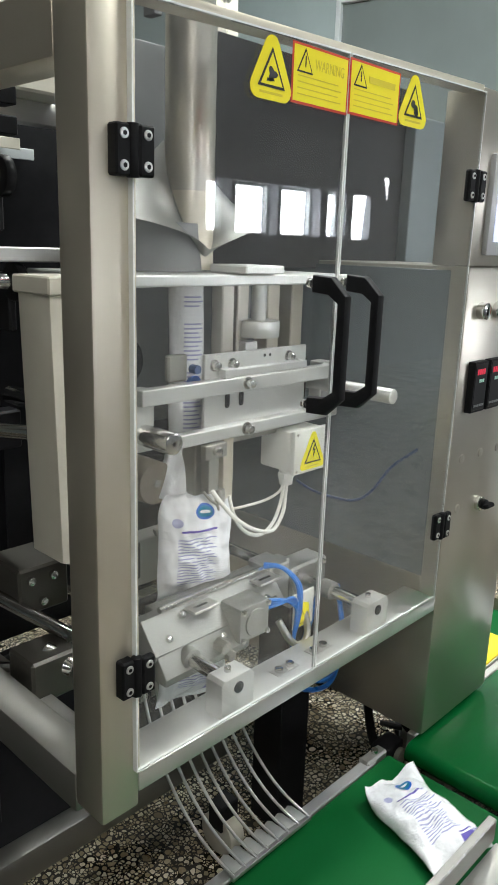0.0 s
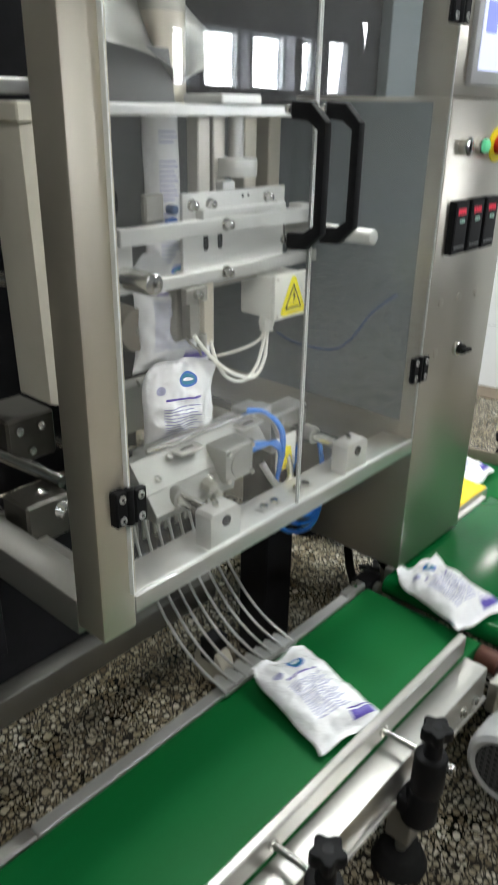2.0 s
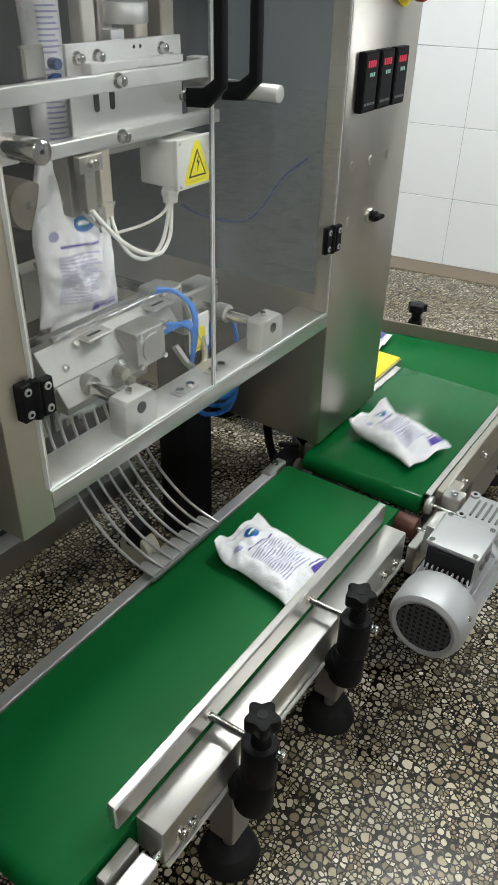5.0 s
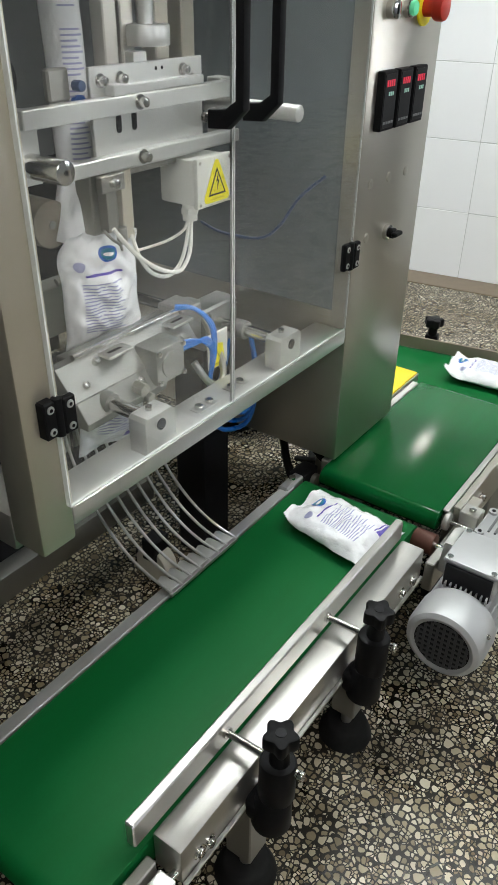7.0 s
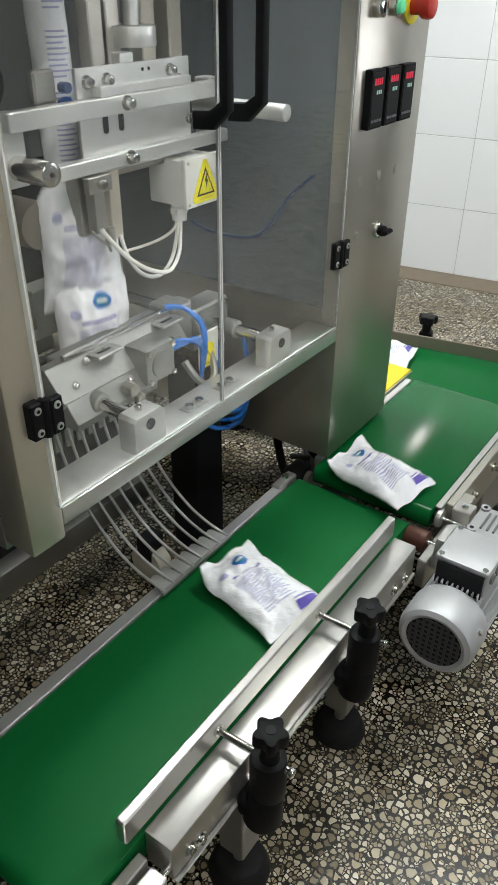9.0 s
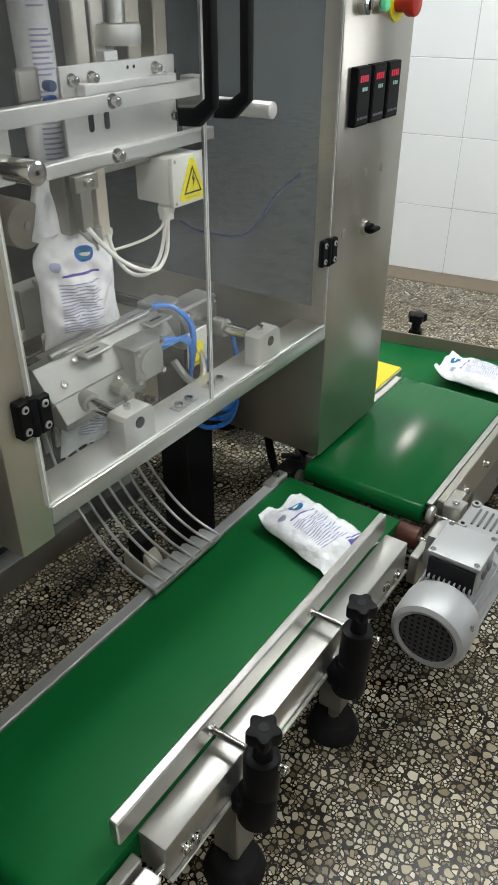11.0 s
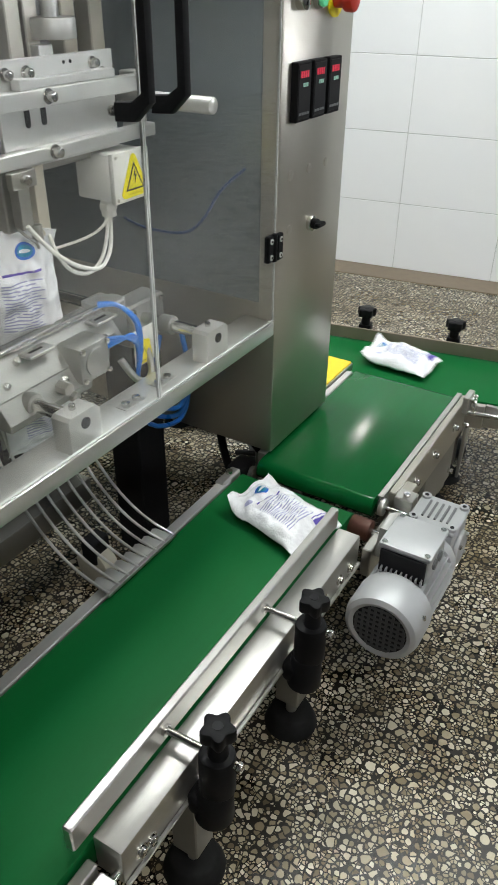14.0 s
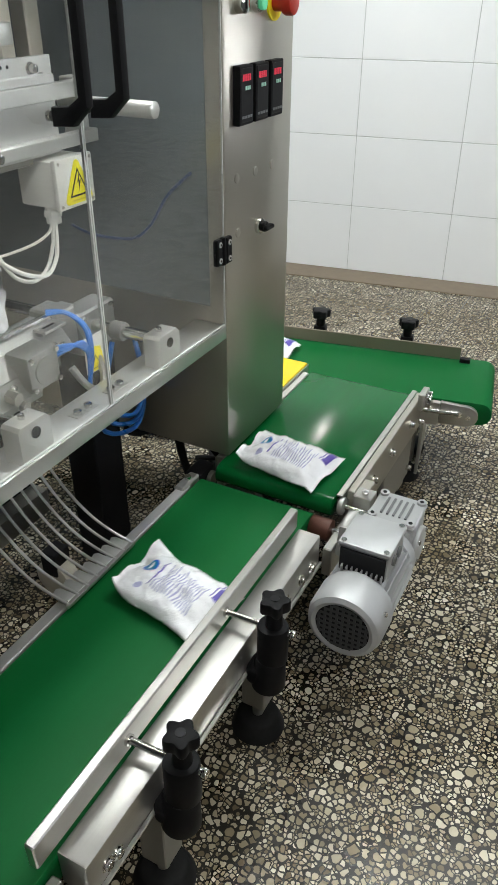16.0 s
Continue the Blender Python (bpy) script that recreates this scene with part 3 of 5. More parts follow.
def build_cabinet():
    c = thing("control_cabinet", "brushed stainless steel control cabinet with buttons and displays", "cabinet")
    part("body", box(0.703, 0.966, 0.0, 0.64, 0.308, 1.205, 0.004, 2), STEEL_CAB, c)
    part("upper_panel", box(0.690, 0.966, 0.0, 0.07, 1.2055, 1.478, 0.003, 2), STEEL_CAB, c)
    part("side_strip", box(0.686, 0.6995, 0.001, 0.030, 0.612, 1.205, 0.001), STEEL_CAB, c)
    # dark reflection in the steel side is put into this sheet's colour
    part("side_sheet", box(0.6955, 0.6995, 0.031, 0.61, 0.640, 1.198, 0.0008), SIDE_SHEET, c, "side sheet, blue-grey for steel that reflects the dark")
    part("side_cable", sweep([(0.688, 0.34, 0.755), (0.688, 0.288, 0.743), (0.688, 0.199, 0.748), (0.688, 0.154, 0.779), (0.688, 0.114, 0.836), (0.690, 0.064, 0.880)], 0.003), BLUE_DIM, c, "thin dull blue cable")
    # touch screen
    s = part("touch_screen", box(0.735, 0.925, -0.010, 0.001, 1.224, 1.385, 0.003, 2), GREY_PAINT, c, "grey touch screen with a lit display")
    part("display", box(0.752, 0.908, -0.0112, -0.0100, 1.246, 1.366, 0), SCREEN, s, smooth=0)
    for i in range(3):
        part("display_bar", box(0.762 + 0.048 * i, 0.800 + 0.048 * i, -0.0117, -0.0112, 1.300, 1.345, 0), SCREEN_BAR, s, smooth=0)
    # temperature controllers
    for i in range(3):
        x = 0.734 + 0.0580 * i
        k = part("temperature_controller", box(x, x + 0.049, -0.013, 0.001, 0.953, 1.044, 0.0015), BLACK, c, "black temperature controller with red digits")
        part("face", box(x + 0.003, x + 0.046, -0.0142, -0.013, 0.958, 1.040, 0.0005), BLACK_PAINT, k)
        for j in range(4):
            part("red_digit", box(x + 0.009 + 0.0075 * j, x + 0.0142 + 0.0075 * j, -0.0148, -0.0142, 1.021, 1.031, 0), RED_DIGITS, k, smooth=0)
        for j in range(3):
            part("green_digit", box(x + 0.018 + 0.0065 * j, x + 0.0222 + 0.0065 * j, -0.0148, -0.0142, 1.007, 1.013, 0), GREEN_DIGITS, k, smooth=0)
        for j in range(4):
            part("key", box(x + 0.006 + 0.0095 * j, x + 0.0135 + 0.0095 * j, -0.0148, -0.0142, 0.964, 0.968, 0), GREY_DARK, k, smooth=0)
    # push buttons
    z = 1.131
    b = part("key_switch", cyl((0.752, 0, z), (0.752, -0.016, z), 0.0145, n=24, bevel=0.002), CHROME, c, "chrome key switch")
    part("key_slot", box(0.7505, 0.7535, -0.0172, -0.0158, z - 0.007, z + 0.007, 0), BLACK, b)
    b = part("start_button", cyl((0.812, 0, z), (0.812, -0.012, z), 0.0145, n=24, bevel=0.002), CHROME, c, "lit green push button in a chrome ring")
    part("lens", cyl((0.812, -0.011, z), (0.812, -0.019, z), 0.011, n=20, bevel=0.002), GREEN_LAMP, b)
    b = part("emergency_stop", cyl((0.882, 0, z), (0.882, -0.003, z), 0.029, n=28), YELLOW, c, "red mushroom emergency stop on a yellow collar")
    part("collar", cyl((0.882, -0.003, z), (0.882, -0.022, z), 0.015, n=20), RED_BUTTON, b)
    part("mushroom", cyl((0.882, -0.020, z), (0.882, -0.040, z), 0.021, n=28, bevel=0.005), RED_BUTTON, b)
    # plugged holes and selector
    for x, zz in ((0.745, 0.866), (0.815, 0.866), (0.884, 0.865), (0.748, 0.770)):
        part("blind_cap", cyl((x, 0.001, zz), (x, -0.0018, zz), 0.0085, n=18, bevel=0.001), STEEL_CAB, c)
    b = part("selector_switch", cyl((0.827, 0, 0.764), (0.827, -0.010, 0.764), 0.0145, n=24, bevel=0.002), CHROME, c, "black selector switch in a chrome ring")
    part("knob", cyl((0.827, -0.010, 0.764), (0.827, -0.020, 0.764), 0.010, n=20, bevel=0.002), BLACK, b)
    part("pointer", box(0.813, 0.841, -0.030, -0.018, 0.760, 0.768, 0.002), BLACK, b)
    return c


build_cabinet()


# ---- forming tube, film and sealing units behind the doors ----
TX, TY = 0.296, 0.245


def build_forming_unit():
    u = thing("forming_tube", "stainless steel forming tube with a flared film collar", "forming tube")
    part("feed_pipe", cyl((TX, TY, 1.30), (TX, TY, 1.95), 0.036, n=36), STEEL_CAB, u)
    part("pipe_clamp", cyl((TX, TY, 1.585), (TX, TY, 1.63), 0.040, n=36, bevel=0.002), STEEL_CAB, u)
    part("clamp_lug", box(TX - 0.062, TX - 0.036, TY - 0.012, TY + 0.012, 1.60, 1.645, 0.002), STEEL_H, u)
    bolt((TX - 0.055, TY - 0.012, 1.625), (0, -1, 0), 0.006, 0.008, u)
    part("clamp_lug", box(TX + 0.036, TX + 0.052, TY - 0.012, TY + 0.012, 1.585, 1.625, 0.002), STEEL_H, u)
    # collar: film shoulder sloping from a high back to the tube, built as a lofted skirt
    bm = bmesh.new()
    n, rings = 56, []
    for s in range(9):
        t = s / 8
        ring = []
        for i in range(n):
            a = 2 * math.pi * i / n - math.pi / 2
            back = 0.5 - 0.5 * math.cos(a + math.pi / 2)
            inner = 1.208 + 0.175 * back ** 0.8
            rad = 0.0375 + (0.012 + (0.100 if math.cos(a) < 0 else 0.066) * math.sin(math.pi * back) ** 0.8 + 0.02 * back) * t
            z = inner + (0.012 - 0.105 * back) * t ** 1.4
            ring.append(bm.verts.new((TX + rad * math.cos(a), TY + rad * math.sin(a) * 0.9, z)))
        rings.append(ring)
    for a, b in zip(rings, rings[1:]):
        for i in range(n):
            bm.faces.new((a[i], a[(i + 1) % n], b[(i + 1) % n], b[i]))
    bmesh.ops.solidify(bm, geom=bm.faces[:], thickness=0.002)
    part("collar", bm, ALU_DULL, u, "flared film collar of polished sheet")
    part("collar_rim", cyl((TX - 0.05, TY + 0.06, 1.188), (TX - 0.05, TY + 0.06, 1.255), 0.105, 0.100, n=40), GREY_DARK, u)
    part("base_plate", box(TX - 0.21, TX + 0.25, TY - 0.11, TY + 0.10, 1.172, 1.187, 0.002), ALU, u)
    part("tube_flange", box(TX - 0.005, TX + 0.075, TY - 0.125, TY - 0.05, 1.188, 1.200, 0.002), ALU, u)
    part("tube", cyl((TX - 0.004, TY, 0.92), (TX - 0.004, TY, 1.19), 0.023, n=30), STEEL_V, u)
    part("tube_neck", cyl((TX, TY, 1.19), (TX, TY, 1.31), 0.0355, n=36), STEEL_V, u)
    part("clamp_knob", cyl((TX + 0.108, TY - 0.045, 1.09), (TX + 0.108, TY - 0.045, 1.172), 0.012, n=16), ALU, u)
    part("clamp_foot", cyl((TX + 0.108, TY - 0.045, 1.088), (TX + 0.108, TY - 0.045, 1.114), 0.034, n=22, bevel=0.002), ALU, u)
    for s in (0.046, 0.078):
        part("guide_bar", box(TX + s - 0.013, TX + s + 0.013, TY - 0.04, TY - 0.015, 0.99, 1.172, 0.002), STEEL_CAB, u)
    part("support_bracket", box(TX - 0.075, TX - 0.062, TY - 0.012, TY + 0.012, 1.515, 1.64, 0.001), GREY_DARK, u)
    part("bracket_arm", box(TX - 0.19, TX - 0.062, TY - 0.006, TY + 0.006, 1.565, 1.60, 0.001), GREY_DARK, u)
    part("bracket_upright", box(TX - 0.215, TX - 0.19, TY - 0.006, TY + 0.006, 1.545, 1.85, 0.001), GREY_DARK, u)
    part("air_rod", cyl((TX - 0.165, TY, 1.50), (TX - 0.165, TY, 1.80), 0.008, n=14), CHROME, u)
    part("air_fitting", cyl((TX - 0.165, TY, 1.61), (TX - 0.165, TY, 1.65), 0.013, n=16, bevel=0.002), CHROME, u)
    sweep_pts = [(TX + 0.060, TY - 0.01, 1.56), (TX + 0.05, TY - 0.02, 1.60), (TX + 0.055, TY - 0.01, 1.72), (TX + 0.06, TY, 1.85)]
    part("white_tube", sweep(sweep_pts, 0.006), CABLE, u)
    fl = thing("film_tube", "white printed film drawn round the forming tube", "film")
    bm = bmesh.new()
    rings = []
    for j in range(13):
        z = 0.865 + 0.325 * j / 12
        ring = []
        for i in range(28):
            a = 2 * math.pi * i / 28
            r = 0.0262 + 0.0010 * math.sin(5 * a + z * 40)
            sq = 1 if z > 0.95 else 1 - 0.75 * (0.95 - z) / 0.085
            ring.append(bm.verts.new((TX - 0.004 + r * math.cos(a) * (1 + 0.3 * (1 - sq)), TY + r * math.sin(a) * sq, z)))
        rings.append(ring)
    for a, b in zip(rings, rings[1:]):
        for i in range(28):
            bm.faces.new((a[i], a[(i + 1) % 28], b[(i + 1) % 28], b[i]))
    part("sleeve", bm, FILM, fl)
    for k in range(34):
        z = 0.945 + 0.0066 * k
        if k % 17 in (9, 10, 11, 15, 16):
            continue
        bm, last = bmesh.new(), None
        a0, a1 = radians(-138), radians(-72 - 9 * (k % 3))
        for i in range(9):
            a = a0 + (a1 - a0) * i / 8
            c = (TX - 0.004 + 0.0279 * math.cos(a), TY + 0.0279 * math.sin(a))
            pair = bm.verts.new((*c, z)), bm.verts.new((*c, z + 0.0024))
            if last:
                bm.faces.new((last[0], pair[0], pair[1], last[1]))
            last = pair
        part("print_line", bm, FILM_TEXT, fl)
    # the tube opens into the bag that hangs below it
    bm, rings = bmesh.new(), []
    for j in range(11):
        t = j / 10
        ring = []
        for i in range(36):
            a = 2 * math.pi * i / 36
            w = 0.0268 + 0.030 * (t * t * (3 - 2 * t))
            d = 0.0268 + 0.008 * t
            fold = 0.0022 * math.sin(6 * a + 5 * t) + 0.0015 * math.sin(11 * a - 9 * t)
            ring.append(bm.verts.new((TX - 0.004 + (w + fold) * math.cos(a), TY + (d + fold * 0.6) * math.sin(a), 0.930 - 0.092 * t + 0.006 * math.cos(2 * a) * t)))
        rings.append(ring)
    for a, b in zip(rings, rings[1:]):
        for i in range(36):
            bm.faces.new((a[i], a[(i + 1) % 36], b[(i + 1) % 36], b[i]))
    part("film_shoulder", bm, FILM, fl, "creased film widening towards the bag", smooth=1.2)
    part("print_mark", cyl((TX - 0.010, TY - 0.022, 1.022), (TX - 0.010, TY - 0.0290, 1.022), 0.012, n=18), FILM_BLUE, fl)


build_forming_unit()


def build_seal_units():
    u = thing("vertical_sealer", "milled aluminium sealing unit with guide bars and rods", "sealing unit")
    part("upper_bar", box(0.145, 0.560, 0.165, 0.183, 1.011, 1.034, 0.0015), ALU, u)
    part("lower_bar", box(0.214, 0.578, 0.165, 0.183, 0.942, 0.961, 0.0015), ALU, u)
    part("end_block", box(0.137, 0.180, 0.183, 0.212, 0.943, 1.030, 0.0015), ALU, u)
    part("end_block", box(0.552, 0.580, 0.183, 0.212, 0.940, 1.036, 0.0015), ALU, u)
    part("face_plate", box(0.275, 0.506, 0.1835, 0.190, 0.935, 1.070, 0.001), ALU, u)
    part("back_strip", box(0.320, 0.470, 0.190, 0.200, 0.925, 0.950, 0.001), STEEL_DARK, u)
    part("plate_strip", box(0.305, 0.494, 0.170, 0.183, 1.0345, 1.046, 0.001), ALU, u)
    for x in (0.322, 0.3525):
        bm = box(x - 0.0048, x + 0.0048, 0.1825, 0.1838, 0.990, 1.008, 0)
        cyl((x, 0.1825, 0.990), (x, 0.1838, 0.990), 0.0048, n=16, bm=bm)
        cyl((x, 0.1825, 1.008), (x, 0.1838, 1.008), 0.0048, n=16, bm=bm)
        part("slot", bm, BLACK_PAINT, u, "dark slot in the plate")
    for x, z in ((0.293, 1.053), (0.330, 1.053), (0.460, 1.055), (0.480, 1.040)):
        bolt((x, 0.183, z), (0, -1, 0), 0.0062, 0.011, u)
        part("washer", cyl((x, 0.1835, z), (x, 0.1815, z), 0.0088, n=18), CHROME, u)
    for x in (0.403, 0.416):
        part("hole", cyl((x, 0.1840, 1.060), (x, 0.1830, 1.060), 0.0026, n=10), BLACK, u)
    part("stop_block", box(0.300, 0.322, 0.166, 0.183, 1.034, 1.048, 0.001), ALU, u)
    part("top_peg", box(0.366, 0.393, 0.190, 0.206, 1.064, 1.082, 0.001), ALU, u)
    for z in (1.024, 0.953):
        bolt((0.347, 0.165, z), (0, -1, 0), 0.0068, 0.013, u)
        part("washer", cyl((0.347, 0.1655, z), (0.347, 0.1630, z), 0.0100, n=20), CHROME, u)
    part("guide_rod", cyl((0.163, 0.120, 0.967), (0.163, 0.55, 0.967), 0.0155, n=26, bevel=0.002), CHROME, u)
    part("rod_socket", cyl((0.163, 0.1203, 0.967), (0.163, 0.1190, 0.967), 0.003, n=10), BLACK, u)
    part("guide_rod", cyl((0.560, 0.040, 0.997), (0.560, 0.50, 0.997), 0.0125, n=26, bevel=0.002), ALU, u)
    part("heater_block", box(0.270, 0.292, 0.196, 0.228, 0.850, 0.940, 0.002), STEEL_DARK, u)
    part("heater_bar", box(0.276, 0.297, 0.172, 0.190, 0.858, 0.940, 0.001), STEEL_DARK, u)
    part("heater_bar", box(0.316, 0.338, 0.182, 0.200, 0.838, 0.936, 0.001), STEEL_V, u)
    part("clamp_bracket", box(0.256, 0.300, 0.158, 0.170, 0.918, 0.940, 0.001), STEEL_DARK, u)
    bolt((0.276, 0.158, 0.930), (0, -1, 0), 0.0065, 0.010, u)
    part("thermocouple", cyl((0.300, 0.172, 0.838), (0.300, 0.172, 0.862), 0.008, n=14, bevel=0.001), STEEL_DARK, u)
    part("spring_wire", sweep([(0.272, 0.180, 0.862), (0.282, 0.174, 0.848), (0.294, 0.172, 0.838), (0.304, 0.178, 0.826)], 0.0022), STEEL_DARK, u)
    part("cylinder_body", box(0.455, 0.520, 0.190, 0.24, 0.975, 1.05, 0.003), BLACK, u)
    for x in (0.452, 0.512):
        part("column", box(x, x + 0.030, 0.225, 0.255, 1.03, 1.172, 0.002), STEEL_V, u)
    part("back_plate", box(0.20, 0.62, 0.40, 0.408, 0.92, 1.172, 0.001), GREY_DARK, u)
    r = thing("pull_roller", "grey rubber-faced film pull roller", "roller", "film rollers")
    part("tyre", cyl((0.232, 0.240, 0.868), (0.232, 0.315, 0.868), 0.034, n=36, bevel=0.003), plain("grey_rubber", (0.22, 0.19, 0.155), 0.6), r)
    part("hub", cyl((0.232, 0.2385, 0.868), (0.232, 0.241, 0.868), 0.006, n=16), STEEL_DARK, r)
    part("axle", cyl((0.232, 0.315, 0.868), (0.232, 0.41, 0.868), 0.010, n=16), STEEL_DARK, r)
    r = new("pulley")
    r.parent = u
    tagged(r, "red and steel pulley")
    part("rim", cyl((0.215, 0.30, 1.050), (0.215, 0.34, 1.050), 0.040, n=30, bevel=0.004), BLACK_PAINT, r)
    part("tyre", cyl((0.215, 0.31, 1.050), (0.215, 0.33, 1.050), 0.043, n=30, bevel=0.002), RED_BUTTON, r)
    part("hub_cap", cyl((0.215, 0.2985, 1.050), (0.215, 0.301, 1.050), 0.014, n=20, bevel=0.001), STEEL_DARK, r)
    part("adjuster", cyl((0.268, 0.205, 1.048), (0.268, 0.190, 1.048), 0.0070, n=8, bevel=0.001), BLUE_DIM, u, "blue adjusting screw")
    part("adjuster_arm", box(0.225, 0.262, 0.206, 0.218, 1.030, 1.070, 0.003), STEEL_DARK, u)

    # high-voltage box with cables
    b = thing("junction_box", "white plastic junction box with a yellow high-voltage sticker", "junction box")
    part("body", box(0.446, 0.529, 0.156, 0.225, 0.862, 0.932, 0.004, 2), WHITE_PLASTIC, b)
    part("lid", box(0.444, 0.531, 0.146, 0.156, 0.859, 0.935, 0.003, 2), WHITE_PLASTIC, b)
    for x in (0.4505, 0.5245):
        for z in (0.8655, 0.9285):
            part("lid_screw", cyl((x, 0.1465, z), (x, 0.1450, z), 0.0026, n=10), STEEL_DARK, b)
    tri = []
    for cx, cz, a0, a1 in ((0.4665, 0.8720, 150, 270), (0.5160, 0.8720, -90, 30), (0.4912, 0.9225, 30, 150)):
        for i in range(5):
            a = radians(a0 + (a1 - a0) * i / 4)
            tri.append((cx + 0.007 * math.cos(a), cz + 0.007 * math.sin(a)))
    st = part("sticker", prism(tri, "y", 0.1458, 0.1452), YELLOW, b, "yellow high-voltage sticker", smooth=0)
    warning_triangle(0.4912, 0.8895, 0.044, 0.042, 0.1450, st)
    part("lightning_bolt", prism([(0.4935, 0.910), (0.4875, 0.896), (0.4915, 0.897), (0.4895, 0.883), (0.4962, 0.899), (0.4922, 0.898)], "y", 0.1437, 0.1440), INK, st, smooth=0)
    part("caption_bar", box(0.474, 0.508, 0.1449, 0.1452, 0.8690, 0.8708, 0), INK_GREY, st, smooth=0)
    part("cable_gland", cyl((0.462, 0.178, 0.836), (0.462, 0.178, 0.863), 0.012, n=12), WHITE_PLASTIC, b)
    part("gland_nut", cyl((0.462, 0.178, 0.846), (0.462, 0.178, 0.856), 0.0145, n=6, bevel=0.001), WHITE_PLASTIC, b)
    part("cable", sweep([(0.276, 0.164, 0.866), (0.290, 0.158, 0.845), (0.315, 0.152, 0.816), (0.357, 0.150, 0.787), (0.405, 0.154, 0.772), (0.442, 0.165, 0.788), (0.459, 0.175, 0.815), (0.464, 0.178, 0.840)], 0.0034), CABLE, b)
    part("cable", sweep([(0.330, 0.182, 0.842), (0.334, 0.172, 0.808), (0.352, 0.165, 0.780), (0.390, 0.166, 0.765), (0.428, 0.172, 0.776), (0.452, 0.178, 0.806), (0.459, 0.179, 0.838)], 0.0032), CABLE, b)
    part("cable", sweep([(0.345, 0.230, 0.800), (0.380, 0.215, 0.800), (0.425, 0.195, 0.808), (0.450, 0.182, 0.822), (0.460, 0.180, 0.840)], 0.0024), CABLE, b)

    # lower cross-seal unit
    u = thing("cross_sealer", "aluminium cross-sealing jaw with an air cylinder on two shafts", "sealing jaw")
    part("jaw_bar", cyl((0.162, 0.150, 0.712), (0.390, 0.150, 0.712), 0.0048, n=14), CHROME, u)
    part("jaw_plate", prism([(0.150, 0.706), (0.166, 0.706), (0.160, 0.660), (0.120, 0.654), (0.116, 0.664)], "x", 0.128, 0.400, 0.0015), ALU_DULL, u, smooth=0.3)
    part("jaw_body", prism([(0.119, 0.664), (0.165, 0.668), (0.165, 0.622), (0.100, 0.622), (0.098, 0.634)], "x", 0.132, 0.300, 0.002), ALU_DULL, u, smooth=0.3)
    part("jaw_backing", box(0.170, 0.470, 0.166, 0.196, 0.634, 0.700, 0.002), ALU_DULL, u)
    part("jaw_block", box(0.392, 0.440, 0.140, 0.196, 0.640, 0.712, 0.003), ALU_DULL, u)
    part("jaw_web", box(0.16, 0.42, 0.166, 0.180, 0.606, 0.634, 0.002), GREY_DARK, u)
    part("rear_jaw", box(0.180, 0.420, 0.335, 0.375, 0.650, 0.735, 0.002), STEEL_DARK, u)
    part("rear_rod", cyl((0.30, 0.33, 0.742), (0.43, 0.30, 0.770), 0.007, n=14), STEEL_DARK, u)
    part("rear_link", box(0.40, 0.45, 0.30, 0.34, 0.700, 0.760, 0.006, 2), STEEL_DARK, u)
    e = part("end_bearing", box(0.475, 0.575, 0.165, 0.215, 0.598, 0.676, 0.004), ALU_DULL, u)
    for x, z in ((0.485, 0.665), (0.562, 0.668), (0.485, 0.610)):
        bolt((x, 0.165, z), (0, -1, 0), 0.005, 0.006, e)
    for x in (0.184, 0.514):
        part("shaft", cyl((x, 0.010, 0.645), (x, 0.50, 0.645), 0.0105, n=22), CHROME, u)
        part("bearing", cyl((x, 0.100, 0.645), (x, 0.125, 0.645), 0.0165, n=26, bevel=0.002), ALU_DULL, u)
        blk = part("shaft_block", prism([(x - 0.031, 0.606), (x + 0.031, 0.606), (x + 0.031, 0.655), (x + 0.023, 0.663), (x - 0.026, 0.663), (x - 0.031, 0.658)], "y", 0.008, 0.040, 0.0012), ALU, u, "milled aluminium shaft block")
        part("bore", cyl((x, 0.009, 0.645), (x, 0.0065, 0.645), 0.0085, n=20), BLACK, blk)
        bolt((x - 0.004, 0.026, 0.663), (0, 0, 1), 0.005, 0.007, blk)
    cy = part("cylinder", box(0.272, 0.338, 0.092, 0.140, 0.636, 0.696, 0.006, 2), ALU_DULL, u, "square air cylinder")
    part("cylinder_cap", cyl((0.305, 0.0925, 0.666), (0.305, 0.0885, 0.666), 0.0225, n=30, bevel=0.001), ALU_DULL, cy)
    for sx in (-0.027, 0.027):
        for sz in (-0.024, 0.024):
            bolt((0.305 + sx, 0.092, 0.666 + sz), (0, -1, 0), 0.0045, 0.004, cy)
    for x, y, z in ((0.195, 0.140, 0.696), (0.232, 0.140, 0.696), (0.352, 0.140, 0.696), (0.375, 0.138, 0.694), (0.160, 0.128, 0.674), (0.250, 0.108, 0.652), (0.362, 0.124, 0.672)):
        bolt((x, y, z), (0, -0.6, 0.8), 0.0055, 0.008, u)
    for x in (0.205, 0.345):
        p = part("slotted_plate", box(x, x + 0.050, 0.120, 0.146, 0.700, 0.7045, 0.001), STEEL_H, u)
        part("plate_slot", box(x + 0.010, x + 0.036, 0.131, 0.136, 0.7043, 0.7050, 0), BLACK_PAINT, p)
    part("nut", cyl((0.238, 0.106, 0.650), (0.238, 0.086, 0.648), 0.0105, n=6, bevel=0.001), STEEL_DARK, u)
    part("nut", cyl((0.255, 0.108, 0.628), (0.255, 0.090, 0.626), 0.0090, n=6, bevel=0.001), STEEL_DARK, u)
    part("label_plate", box(0.420, 0.474, 0.1115, 0.1150, 0.598, 0.664, 0.002), WHITE_PLASTIC, u, "white plastic plate")
